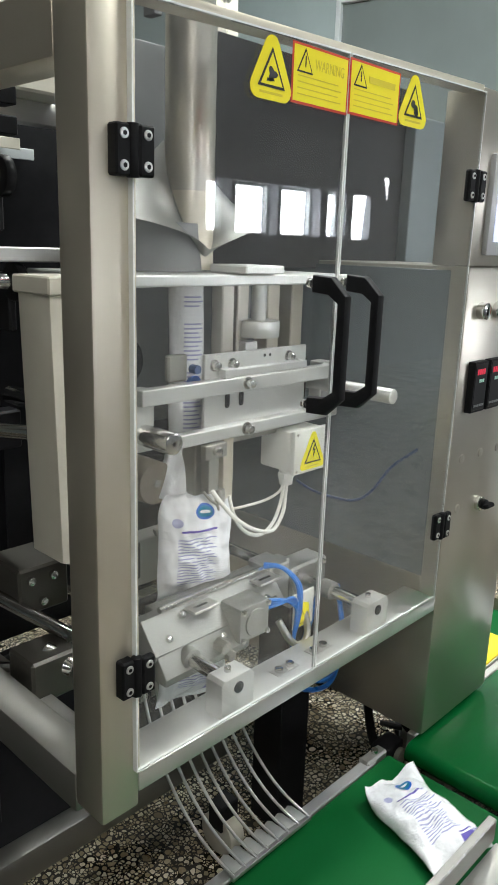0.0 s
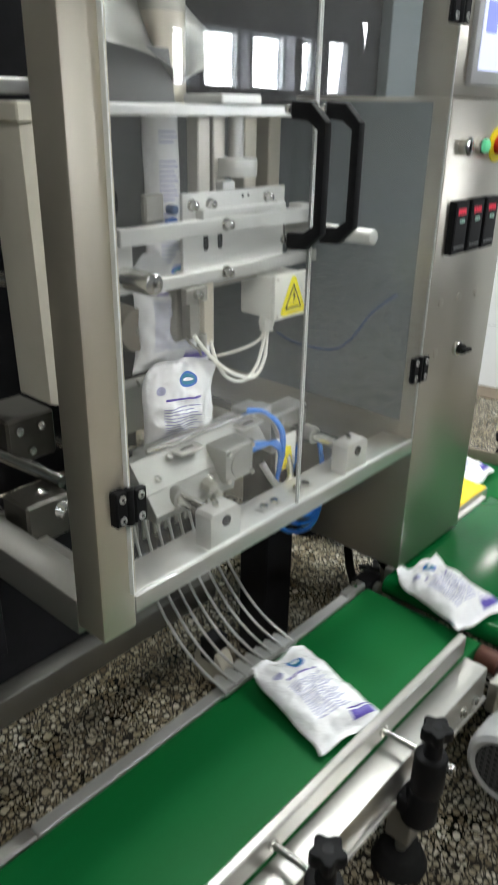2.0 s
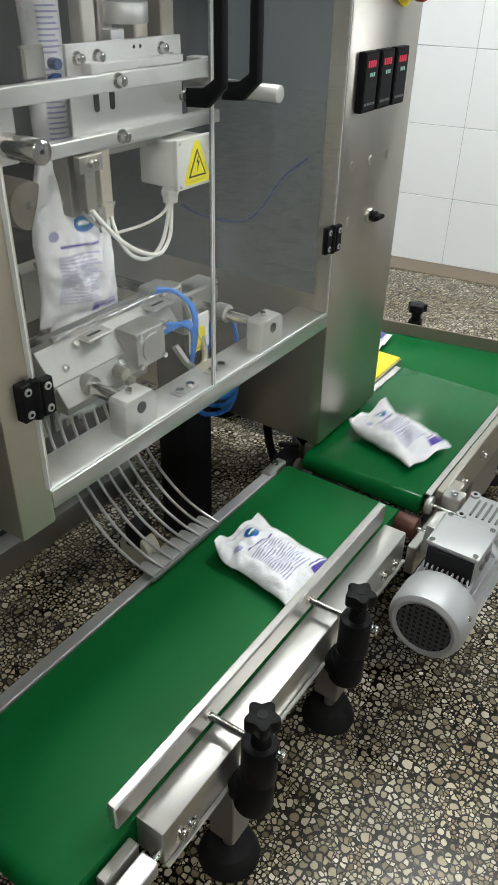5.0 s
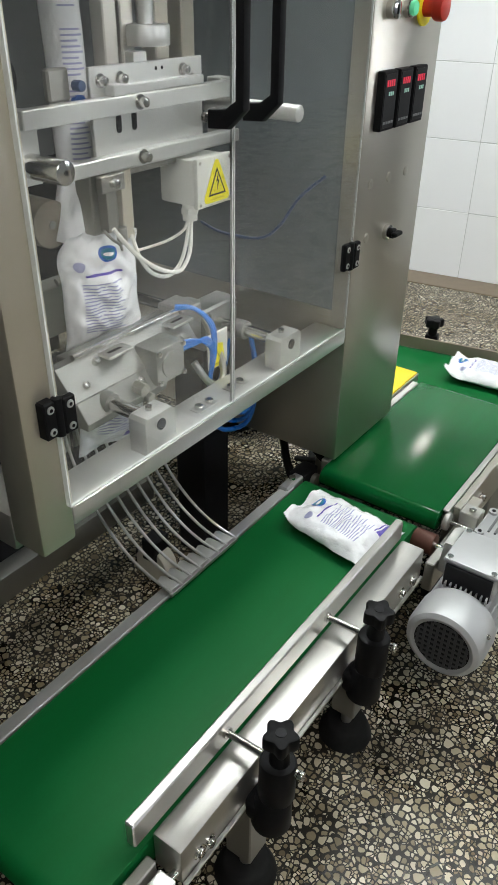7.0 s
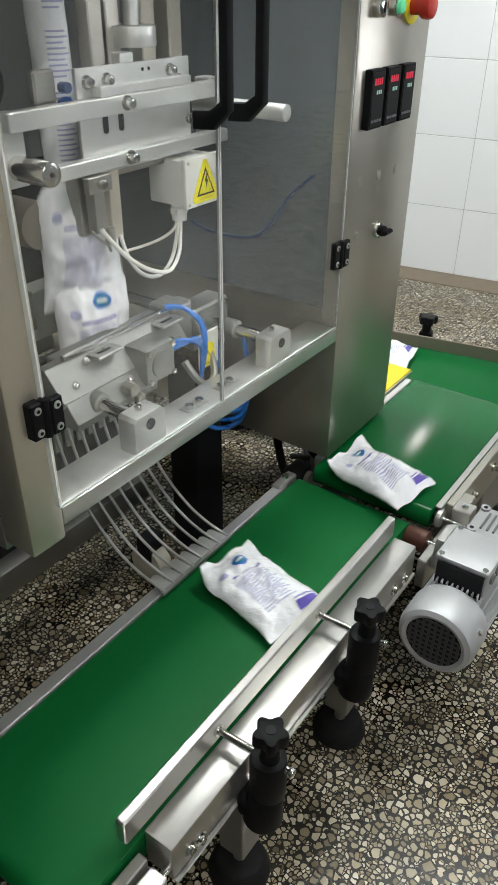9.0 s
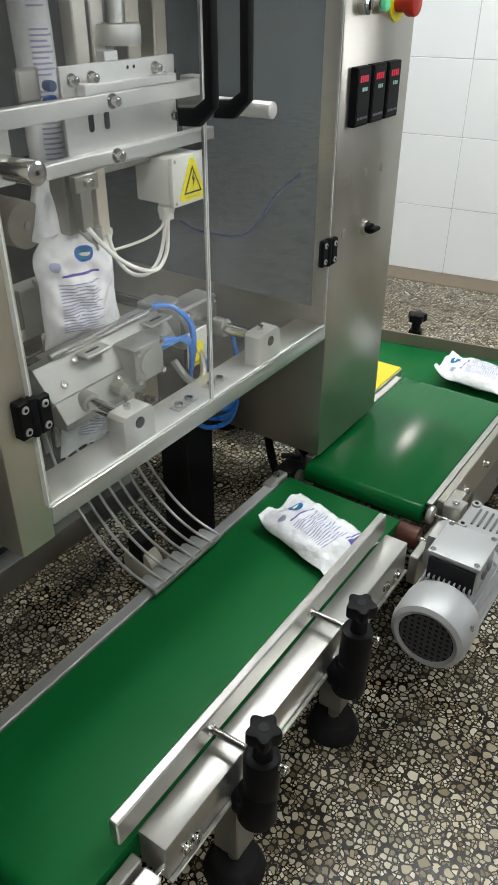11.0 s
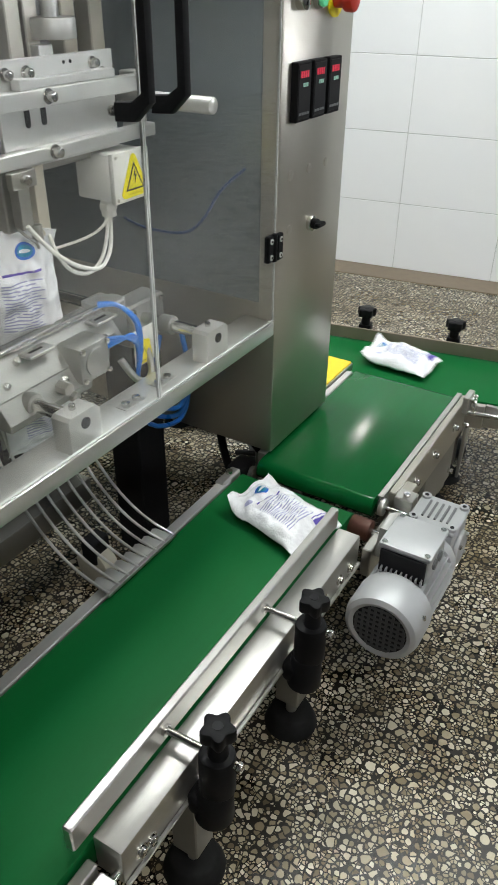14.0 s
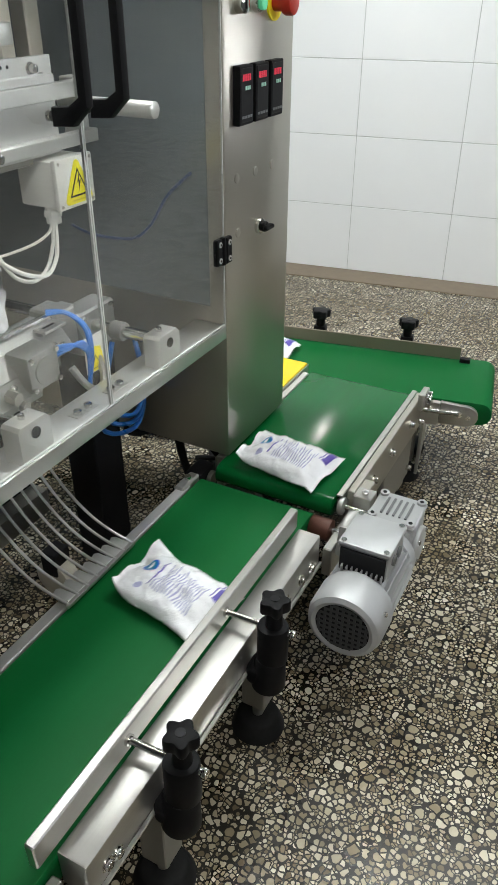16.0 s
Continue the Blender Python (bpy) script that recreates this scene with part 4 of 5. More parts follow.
    lb = part("danger_label", prism([(0.4215, 0.6010), (0.4650, 0.6010), (0.4580, 0.6400), (0.4420, 0.6450)], "y", 0.1112, 0.1104), YELLOW, u, "yellow hazard label", smooth=0)
    warning_triangle(0.442, 0.614, 0.026, 0.024, 0.1102, lb)
    part("hose_fitting", cyl((0.345, 0.110, 0.676), (0.366, 0.104, 0.680), 0.006, n=12), CHROME, u)
    for k in (0, 1, 2):
        part("air_hose", sweep([(0.340, 0.108, 0.668 + 0.007 * k), (0.364, 0.094, 0.676 + 0.003 * k), (0.396, 0.094, 0.674 - 0.005 * k), (0.412, 0.098, 0.645 - 0.004 * k), (0.410, 0.104, 0.57), (0.425 + 0.01 * k, 0.14, 0.52)], 0.0034), BLUE_HOSE, u, "blue air hose")
    for k in (0, 1):
        part("air_hose", sweep([(0.378, 0.145, 0.722 - 0.004 * k), (0.398, 0.122, 0.718), (0.413 + 0.004 * k, 0.100, 0.690), (0.414 + 0.004 * k, 0.096, 0.645), (0.413, 0.102, 0.60)], 0.0038), BLUE_HOSE, u, "blue air hose")
    part("conduit", sweep([(0.392, 0.12, 0.625), (0.402, 0.10, 0.592), (0.424, 0.094, 0.580), (0.446, 0.10, 0.592), (0.455, 0.12, 0.63), (0.448, 0.15, 0.69)], 0.0062), STEEL_H, u, "bare metal conduit loop")
    for x, y in ((0.300, 0.036), (0.325, 0.036), (0.385, 0.038), (0.408, 0.038)):
        nut = bolt((x, y, 0.606), (0, 0, 1), 0.0070, 0.007, u)
        part("washer_plate", box(x - 0.012, x + 0.012, y - 0.010, y + 0.010, 0.606, 0.6075, 0.0004), STEEL_H, nut)
    # hose loops under the frame
    h = thing("air_hose_loop", "coiled blue air hose hanging under the frame", "hose")
    for k in range(3):
        part("hose", sweep([(0.60, 0.20, 0.57), (0.54 - 0.01 * k, 0.18, 0.47 - 0.02 * k), (0.60, 0.16, 0.42 - 0.015 * k), (0.68, 0.19, 0.45 - 0.01 * k), (0.69, 0.22, 0.56)], 0.005), BLUE_HOSE, h)


build_seal_units()


# ---- the chute comb ----
def build_comb():
    c = thing("chute_comb", "curved discharge comb of polished steel rods", "chute")
    line = [(0.258, 0.60), (0.252, 0.54), (0.236, 0.475), (0.205, 0.415), (0.165, 0.365), (0.120, 0.328), (0.075, 0.307), (0.024, 0.296)]
    for i in range(8):
        x = 0.209 + 0.0255 * i
        part("rod", sweep([(x, y, z) for y, z in line], 0.0026, 8, 4), ALU, c)
    for i in range(7):
        x = 0.209 + 0.0255 * i
        part("end_plate", prism([(x + 0.003, 0.028), (x + 0.0225, 0.028), (x + 0.0225, 0.060), (x + 0.017, 0.066), (x + 0.003, 0.062)], "z", 0.2935, 0.2985, 0.0008), ALU, c)
    part("end_bar", box(0.204, 0.392, 0.021, 0.029, 0.290, 0.298, 0.001), STEEL_H, c)
    part("upper_bar", box(0.204, 0.392, 0.255, 0.267, 0.585, 0.600, 0.001), STEEL_H, c)
    for i in range(7):
        x = 0.209 + 0.0255 * i
        part("chute_slat", box(x + 0.004, x + 0.021, 0.262, 0.266, 0.48, 0.60, 0.001), STEEL_DARK, c)


build_comb()


# ---- conveyors ----
def belt_loop(x0, x1, y0, y1, ztop, r, axis="x", bm=None):
    """A closed belt 3 mm thick round two rollers, running along x or y."""
    a0, a1 = (x0, x1) if axis == "x" else (y0, y1)
    b0, b1 = (y0, y1) if axis == "x" else (x0, x1)
    zc = ztop - r
    o = []
    for i in range(13):
        a = math.pi / 2 - math.pi * i / 12
        o.append((a1 - r + r * math.cos(a), zc + r * math.sin(a)))
    for i in range(13):
        a = -math.pi / 2 - math.pi * i / 12
        o.append((a0 + r + r * math.cos(a), zc + r * math.sin(a)))
    return prism(o, "y" if axis == "x" else "x", b0, b1, 0.001)


def star_knob(p, parent, h=0.022, r=0.024):
    x, y, z = p
    k = part("star_knob", prism(star(x, y, r), "z", z - h, z, 0.003), BLACK, parent, "black plastic star knob")
    part("knob_neck", cyl((x, y, z - h - 0.016), (x, y, z - h), 0.012, n=18), BLACK, k)
    part("knob_bolt", cyl((x, y, z - 0.002), (x, y, z + 0.0008), 0.007, n=14), BLACK_PAINT, k)
    return k


def leg(x, y, top, parent):
    # darker steel stands for the shade the leg posts are in
    l = part("leg", box(x - 0.022, x + 0.022, y - 0.022, y + 0.022, 0.07, top, 0.002), STEEL_DARK, parent)
    part("foot_stem", cyl((x, y, 0.02), (x, y, 0.075), 0.010, n=14), STEEL_DARK, l)
    part("rubber_foot", cyl((x, y, 0.0), (x, y, 0.035), 0.050, 0.036, n=30, bevel=0.004), RUBBER, l, "black rubber levelling foot")


def build_takeoff():
    c = thing("takeoff_conveyor", "belt conveyor with a green belt and stainless steel guide rail", "conveyor", "conveyors")
    part("belt", belt_loop(-0.245, 0.652, -0.222, 0.030, 0.283, 0.024), BELT, c, "green PVC belt")
    part("side_frame", box(-0.118, 0.566, -0.269, -0.2245, 0.230, 0.2965, 0.003, 2), STEEL_H, c, "bright stainless steel side channel")
    part("side_frame", box(-0.150, 0.60, 0.032, 0.054, 0.228, 0.287, 0.002), ALU, c)
    part("belt_bed", box(-0.20, 0.60, -0.22, 0.028, 0.246, 0.266, 0), STEEL_DARK, c)
    g = part("guide_rail", box(-0.146, 0.562, -0.2235, -0.209, 0.301, 0.343, 0.002), STEEL_H, c, "stainless steel guide rail")
    part("rail_flange", box(-0.140, 0.556, -0.2225, -0.2215, 0.3005, 0.302, 0), STEEL_DARK, g)
    for x in (0.031, 0.291):
        rod = part("guide_rod", cyl((x, -0.223, 0.324), (x + 0.004, -0.338, 0.324), 0.0055, n=16), CHROME, c)
        part("rod_collar", cyl((x, -0.223, 0.324), (x, -0.228, 0.324), 0.0085, n=16), CHROME, rod)
        part("rod_tip", cyl((x + 0.004, -0.334, 0.324), (x + 0.004, -0.342, 0.324), 0.0075, n=16, bevel=0.002), CHROME, rod)
        ring = []
        for i in range(28):
            a = 2 * math.pi * i / 28
            ring.append((x + 0.024 * math.cos(a), -0.304 + (0.027 if math.sin(a) < 0 else 0.022) * math.sin(a)))
        b = part("clamp_block", prism(ring, "z", 0.262, 0.336, 0.005), BLACK, c, "black plastic rod clamp")
        part("clamp_neck", cyl((x, -0.308, 0.330), (x, -0.308, 0.366), 0.014, 0.012, n=18), BLACK, b)
        part("clamp_stem", cyl((x - 0.004, -0.302, 0.205), (x - 0.002, -0.304, 0.268), 0.028, 0.024, n=24, bevel=0.004), BLACK, b)
        part("clamp_foot", box(x - 0.026, x + 0.016, -0.312, -0.270, 0.212, 0.252, 0.010, 3), BLACK, b)
        star_knob((x, -0.308, 0.390), b)
    for x in (0.042, 0.352):
        leg(x, -0.252, 0.232, c)
        leg(x, 0.040, 0.230, c)
    for x in (0.055, 0.365):
        part("leg_brace", box(x - 0.015, x + 0.015, -0.238, 0.020, 0.12, 0.15, 0.002), STEEL_DARK, c)
    part("drive_roller", cyl((0.632, -0.265, 0.258), (0.632, -0.223, 0.258), 0.022, n=24, bevel=0.002), COPPER_RED, c, "reddish brown drive roller end")
    part("roller_shaft", cyl((0.632, -0.310, 0.258), (0.632, -0.26, 0.258), 0.007, n=14), CHROME, c)
    for x, z in ((-0.085, 0.256), (-0.065, 0.250), (0.42, 0.258), (0.48, 0.256), (0.525, 0.250)):
        bolt((x, -0.266, z), (0, -1, 0), 0.007, 0.010, c)
        part("washer", cyl((x, -0.2685, z), (x, -0.2705, z), 0.0105, n=18), CHROME, c)
    part("channel_lip", box(-0.118, 0.566, -0.2755, -0.2695, 0.230, 0.234, 0.0005), STEEL_H, c)
    # belt tensioner at the entry end
    t = part("tensioner", box(-0.190, -0.131, -0.272, -0.246, 0.236, 0.262, 0.002), ALU, c, "aluminium belt tensioner block")
    part("tension_screw", cyl((-0.215, -0.260, 0.250), (-0.112, -0.260, 0.250), 0.005, n=12), CHROME, t)
    part("tension_bracket", box(-0.235, -0.195, -0.270, -0.235, 0.225, 0.268, 0.002), ALU, t)
    part("tension_plate", box(-0.190, -0.131, -0.242, -0.226, 0.222, 0.272, 0.002), STEEL_DARK, t)
    t = part("tensioner", box(-0.235, -0.150, 0.034, 0.058, 0.232, 0.285, 0.003), STEEL_H, c, "steel belt tensioner block")
    part("tension_screw", cyl((-0.215, 0.066, 0.265), (-0.155, 0.066, 0.265), 0.005, n=12), CHROME, t)
    part("end_bracket", box(0.575, 0.640, 0.034, 0.058, 0.240, 0.292, 0.004), STEEL_H, c)
    bolt((0.612, 0.046, 0.292), (0, 0, 1), 0.007, 0.008, c)
    return c


def build_infeed():
    c = thing("lower_conveyor", "lower green belt conveyor standing before the take-off conveyor", "conveyor", "conveyors")
    part("belt", belt_loop(-1.1, -0.262, -0.22, 0.03, 0.200, 0.024), BELT, c, "green PVC belt")
    part("side_frame", box(-1.1, -0.275, 0.032, 0.05, 0.15, 0.203, 0.002), ALU, c)
    part("side_frame", box(-1.1, -0.275, -0.245, -0.222, 0.15, 0.203, 0.002), STEEL_H, c)
    for x in (-0.9, -0.45):
        leg(x, 0.02, 0.15, c)
        leg(x, -0.23, 0.15, c)


def build_check():
    c = thing("weigh_conveyor", "short green belt conveyor with steel side plate", "conveyor", "conveyors")
    part("belt", belt_loop(0.664, 1.180, -0.248, 0.012, 0.300, 0.022), BELT_GLOSS, c, "glossy green PVC belt")
    part("side_plate", box(0.715, 1.186, -0.278, -0.262, 0.205, 0.300, 0.002), STEEL_CAB, c, "stainless steel side plate")
    part("side_plate", box(0.70, 1.150, 0.012, 0.030, 0.225, 0.303, 0.002), STEEL_H, c)
    part("top_flange", box(0.690, 1.186, -0.262, -0.250, 0.2985, 0.3025, 0.0005), STEEL_H, c)
    part("bed", box(0.70, 1.12, -0.268, 0.010, 0.262, 0.282, 0), STEEL_DARK, c)
    for x in (0.83, 0.95, 1.09):
        bolt((x, -0.278, 0.262), (0, -1, 0), 0.007, 0.012, c)
        part("washer", cyl((x, -0.278, 0.262), (x, -0.280, 0.262), 0.011, n=16), CHROME, c)
    part("end_angle", box(1.140, 1.190, -0.291, -0.276, 0.275, 0.318, 0.002), STEEL_H, c)
    part("end_boss", cyl((1.170, -0.291, 0.288), (1.170, -0.304, 0.288), 0.016, n=20, bevel=0.002), CHROME, c)
    for x, z in ((1.155, 0.31), (1.183, 0.305), (1.135, 0.25)):
        bolt((x, -0.289, z), (0, -1, 0), 0.006, 0.012, c)
    part("nose_bracket", box(0.706, 0.742, -0.316, -0.278, 0.268, 0.300, 0.002), STEEL_H, c)
    bolt((0.722, -0.298, 0.300), (0, 0, 1), 0.007, 0.006, c)
    part("nose_roller", cyl((0.690, -0.268, 0.279), (0.690, -0.257, 0.279), 0.0185, n=24, bevel=0.003), ALU, c)
    part("nose_shaft", cyl((0.690, -0.325, 0.279), (0.690, -0.26, 0.279), 0.0055, n=12), CHROME, c)
    part("corner_plate", box(0.740, 0.775, -0.301, -0.278, 0.225, 0.298, 0.002), STEEL_CAB, c)
    bolt((0.755, -0.301, 0.25), (0, -1, 0), 0.007, 0.01, c)
    part("lower_plate", box(0.93, 1.14, -0.276, -0.264, 0.09, 0.204, 0.002), STEEL_DARK, c)
    for x in (0.80, 1.10):
        leg(x, -0.25, 0.24, c)
        leg(x, 0.0, 0.24, c)
    for x in (0.96, 1.12):
        bolt((x, -0.276, 0.12), (0, -1, 0), 0.007, 0.012, c)
    p = thing("yellow_cover", "yellow sheet cover beside the belt", "cover plate")
    part("sheet", box(0.93, 1.185, 0.034, 0.26, 0.306, 0.312, 0.001), YELLOW_PLATE, p)
    part("edge_angle", box(0.93, 1.187, 0.0305, 0.034, 0.285, 0.308, 0.0005), STEEL_H, p)
    part("support", box(0.98, 1.10, 0.10, 0.2, 0.0, 0.306, 0.002), STEEL_DARK, p)


CROSS = Matrix.Translation((1.503, -0.392, -0.014)) @ Matrix.Rotation(radians(10.4), 4, "Z") @ Matrix.Translation((-1.385, 0.400, 0))


def build_cross():
    c = thing("cross_conveyor", "green belt conveyor running crosswise with a low steel fence", "conveyor", "conveyors", CROSS)
    part("belt", belt_loop(1.128, 1.385, -0.400, 2.2, 0.288, 0.030, "y"), BELT, c, "green PVC belt")
    part("bed", box(1.135, 1.38, -0.36, 2.1, 0.245, 0.270, 0), STEEL_DARK, c)
    f = part("fence", box(1.366, 1.371, -0.302, 1.5, 0.290, 0.326, 0.001), FENCE, c, "low brownish steel fence plate")
    part("fence_tail", box(1.350, 1.366, -0.330, -0.302, 0.289, 0.300, 0.001), BLACK, f)
    part("side_plate", box(1.386, 1.402, -0.37, 2.1, 0.225, 0.279, 0.002), STEEL_DARK, c)
    plate = [(-0.275, 0.286), (-0.335, 0.282)]
    for i in range(9):
        a = radians(80 - 170 * i / 8)
        plate.append((-0.340 - 0.028 * math.cos(a), 0.254 + 0.028 * math.sin(a)))
    plate += [(-0.275, 0.226)]
    part("end_plate", prism([(u, v) for u, v in plate], "x", 1.113, 1.125, 0.001), STEEL_H, c, "rounded steel bearing plate")
    part("end_block", box(1.110, 1.124, -0.274, -0.225, 0.22, 0.285, 0.002), STEEL_H, c)
    part("tension_rod", cyl((1.108, -0.225, 0.262), (1.108, -0.320, 0.262), 0.006, n=12), CHROME, c)
    bolt((1.113, -0.322, 0.262), (-1, 0, 0), 0.008, 0.008, c)
    bolt((1.113, -0.345, 0.254), (-1, 0, 0), 0.006, 0.005, c)
    for y in (0.100, -0.150):
        part("rod", cyl((1.371, y, 0.309), (1.432, y, 0.309), 0.006, n=14), CHROME, c)
        b = part("clamp_block", box(1.394, 1.428, y - 0.018, y + 0.018, 0.262, 0.325, 0.005, 2), BLACK, c, "black plastic rod clamp")
        part("clamp_arm", box(1.402, 1.440, y - 0.015, y + 0.015, 0.235, 0.262, 0.003), BLACK, b)
        part("clamp_neck", cyl((1.409, y, 0.324), (1.409, y, 0.352), 0.013, n=18), BLACK, b)
        star_knob((1.409, y, 0.372), b, 0.022, 0.028)
    for y in (-0.2, 0.6, 1.8):
        leg(1.18, y, 0.245, c)
        leg(1.33, y, 0.245, c)
    part("leg_panel", box(1.13, 1.38, -0.24, -0.232, 0.05, 0.245, 0.002), STEEL_DARK, c)


build_takeoff()
build_infeed()
build_check()
build_cross()


# ---- geared motor ----
def build_motor():
    m = thing("gear_motor", "silver-grey geared motor with a finned body and fan cover", "motor")
    y, z = -0.392, 0.232
    R = 0.066
    n = 44
    prof = [(0.440, 0.048), (0.437, 0.055), (0.442, 0.063), (0.455, 0.067), (0.505, 0.067), (0.512, 0.0655)]
    bm = bmesh.new()
    rings = [[bm.verts.new((x, y + r * math.cos(2 * math.pi * i / n), z + r * math.sin(2 * math.pi * i / n))) for i in range(n)] for x, r in prof]
    for a, b in zip(rings, rings[1:]):
        for i in range(n):
            bm.faces.new((a[i], a[(i + 1) % n], b[(i + 1) % n], b[i]))
    fc = part("fan_cover", bm, GREY_PAINT, m, "rounded silver-grey fan cover")
    part("fan_recess", cyl((0.446, y, z), (0.4405, y, z), 0.0485, n=n), BLACK_PAINT, fc)
    for i in range(-4, 5):
        for ax in (0, 1):
            h = math.sqrt(max(0, 0.046 ** 2 - (0.0105 * i) ** 2))
            g = (0.4385, 0.4402, y + 0.0105 * i - 0.0022, y + 0.0105 * i + 0.0022, z - h, z + h, 0) if ax == 0 else (0.4383, 0.4401, y - h, y + h, z + 0.0105 * i - 0.0022, z + 0.0105 * i + 0.0022, 0)
            part("grille_bar", box(*g), GRILLE, fc, smooth=0)
    part("body", cyl((0.510, y, z), (0.640, y, z), 0.053, n=40), GREY_PAINT, m)
    for i in range(28):
        a = 2 * math.pi * i / 28
        if 0.30 < (a / math.pi) < 0.70:
            continue
        ca, sa = math.cos(a), math.sin(a)
        bm = box(0.512, 0.632, -0.0014, 0.0014, 0.050, 0.0635, 0)
        bmesh.ops.transform(bm, matrix=Matrix.Translation((0, y, z)) @ Matrix.Rotation(a - math.pi / 2, 4, "X"), verts=bm.verts)
        part("fin", bm, GREY_PAINT, m, smooth=0)
    for i in range(9):
        part("fin", box(0.5135, 0.522, y - 0.036 + 0.009 * i - 0.0012, y - 0.036 + 0.009 * i + 0.0012, z + 0.035, z + 0.0645, 0), GREY_PAINT, m, smooth=0)
    t = part("terminal_box", box(0.528, 0.618, y - 0.042, y + 0.046, z + 0.048, z + 0.098, 0.005, 2), GREY_PAINT, m, "silver-grey terminal box")
    part("lid", box(0.525, 0.621, y - 0.045, y + 0.049, z + 0.098, z + 0.108, 0.004, 2), GREY_PAINT, t)
    # black plate paints the shade on the front below the lid
    part("shadow_face", box(0.5225, 0.5275, y - 0.039, y + 0.043, z + 0.050, z + 0.097, 0.001), BLACK_PAINT, t)
    for sx in (0.532, 0.614):
        for sy in (-0.036, 0.040):
            part("lid_screw", cyl((sx, y + sy, z + 0.107), (sx, y + sy, z + 0.110), 0.005, n=12), CHROME, t)
    for s in (0.0, 0.026):
        part("cable_entry", cyl((0.560 + s, y - 0.041, z + 0.074), (0.560 + s, y - 0.046, z + 0.074), 0.010, n=18), GREY_DARK, t)
    bolt((0.475, y - 0.06, z + 0.028), (0, -1, 0.4), 0.005, 0.004, m)
    part("end_shield", cyl((0.638, y, z), (0.662, y, z), 0.060, n=36, bevel=0.003), GREY_PAINT, m)
    g = part("gearbox", box(0.662, 0.760, y - 0.044, y + 0.044, z - 0.045, z + 0.058, 0.006, 2), GREY_PAINT, m, "silver-grey worm gearbox")
    part("gear_flange", box(0.664, 0.758, y - 0.047, y + 0.047, z + 0.058, z + 0.068, 0.003), GREY_PAINT, g)
    for sx in (0.674, 0.748):
        for sy in (-0.037, 0.037):
            part("flange_boss", cyl((sx, y + sy, z + 0.066), (sx, y + sy, z + 0.073), 0.009, n=18), GREY_PAINT, g)
            part("boss_hole", cyl((sx, y + sy, z + 0.0725), (sx, y + sy, z + 0.0737), 0.004, n=12), BLACK, g)
    for i in range(5):
        part("rib", box(0.685, 0.738, y - 0.024 + 0.012 * i - 0.002, y - 0.024 + 0.012 * i + 0.002, z + 0.068, z + 0.0715, 0), GREY_DARK, g, smooth=0)
    part("output_hub", cyl((0.700, y + 0.044, z), (0.700, y + 0.062, z), 0.040, n=30, bevel=0.003), GREY_PAINT, g)
    part("side_cover", cyl((0.712, y - 0.044, z), (0.712, y - 0.054, z), 0.038, n=30, bevel=0.003), GREY_PAINT, g)
    for i in range(4):
        a = math.pi / 4 + math.pi / 2 * i
        bolt((0.712 + 0.032 * math.cos(a), y - 0.054, z + 0.032 * math.sin(a)), (0, -1, 0), 0.005, 0.004, g)
    d = part("drive_case", prism([(0.600, 0.240), (0.640, 0.225), (0.700, 0.200), (0.735, 0.215), (0.735, 0.258), (0.660, 0.300), (0.615, 0.296)], "y", -0.330, -0.312, 0.004), ALU, m, "aluminium chain drive case")
    part("drive_boss", cyl((0.632, -0.330, 0.262), (0.632, -0.345, 0.262), 0.018, n=22, bevel=0.002), ALU, d)
    for x, zz in ((0.612, 0.25), (0.650, 0.286), (0.60, 0.275)):
        bolt((x, -0.330, zz), (0, -1, 0), 0.006, 0.01, d)
    m.location = (-0.018, 0.020, 0.008)
    part("mounting_plate", box(0.590, 0.745, -0.3105, -0.292, 0.19, 0.255, 0.002), STEEL_H, m)


build_motor()


# ---- cables and things by the foot of the machine ----
def build_floor_things():
    for k, pts in enumerate(([(0.80, 0.20, 0.31), (0.775, 0.16, 0.20), (0.80, 0.13, 0.10), (0.90, 0.16, 0.03), (1.1, 0.28, 0.012)], [(0.83, 0.18, 0.31), (0.82, 0.10, 0.22), (0.88, 0.06, 0.16), (0.98, 0.14, 0.10), (1.05, 0.3, 0.012)])):
        h = thing("black_conduit", "black corrugated cable conduit under the cabinet", "conduit", "cable conduits")
        part("hose", sweep(pts, 0.010 if k == 0 else 0.008, 10), RUBBER, h)
    h = thing("floor_cable", "black cable lying on the terrazzo floor", "cable")
    part("cable", sweep([(0.52, 0.22, 0.009), (0.66, 0.16, 0.009), (0.78, 0.19, 0.009), (0.90, 0.12, 0.009), (1.0, 0.3, 0.009)], 0.008, 8), RUBBER, h)
    b = thing("bearing_unit", "black cast bearing housing behind the belt end", "bearing")
    part("housing", box(0.66, 0.72, 0.045, 0.085, 0.22, 0.27, 0.006, 2), BLACK_PAINT, b)
    part("boss", cyl((0.69, 0.040, 0.25), (0.69, 0.030, 0.25), 0.016, n=18), STEEL_DARK, b)
    part("stand", box(0.675, 0.705, 0.05, 0.08, 0.0, 0.222, 0.002), BLACK_PAINT, b)
    w = thing("caster_wheel", "pale plastic caster wheel under the machine", "wheel")
    part("tyre", cyl((0.44, 0.30, 0.045), (0.48, 0.30, 0.045), 0.045, n=26, bevel=0.004), CREAM, w)
    part("fork", box(0.435, 0.485, 0.28, 0.32, 0.06, 0.12, 0.003), BLACK_PAINT, w)
    l = thing("support_leg", "black rectangular machine leg", "machine leg")
    part("post", box(-0.30, -0.20, 0.16, 0.26, 0.0, 0.40, 0.003), BLACK_PAINT, l)


build_floor_things()


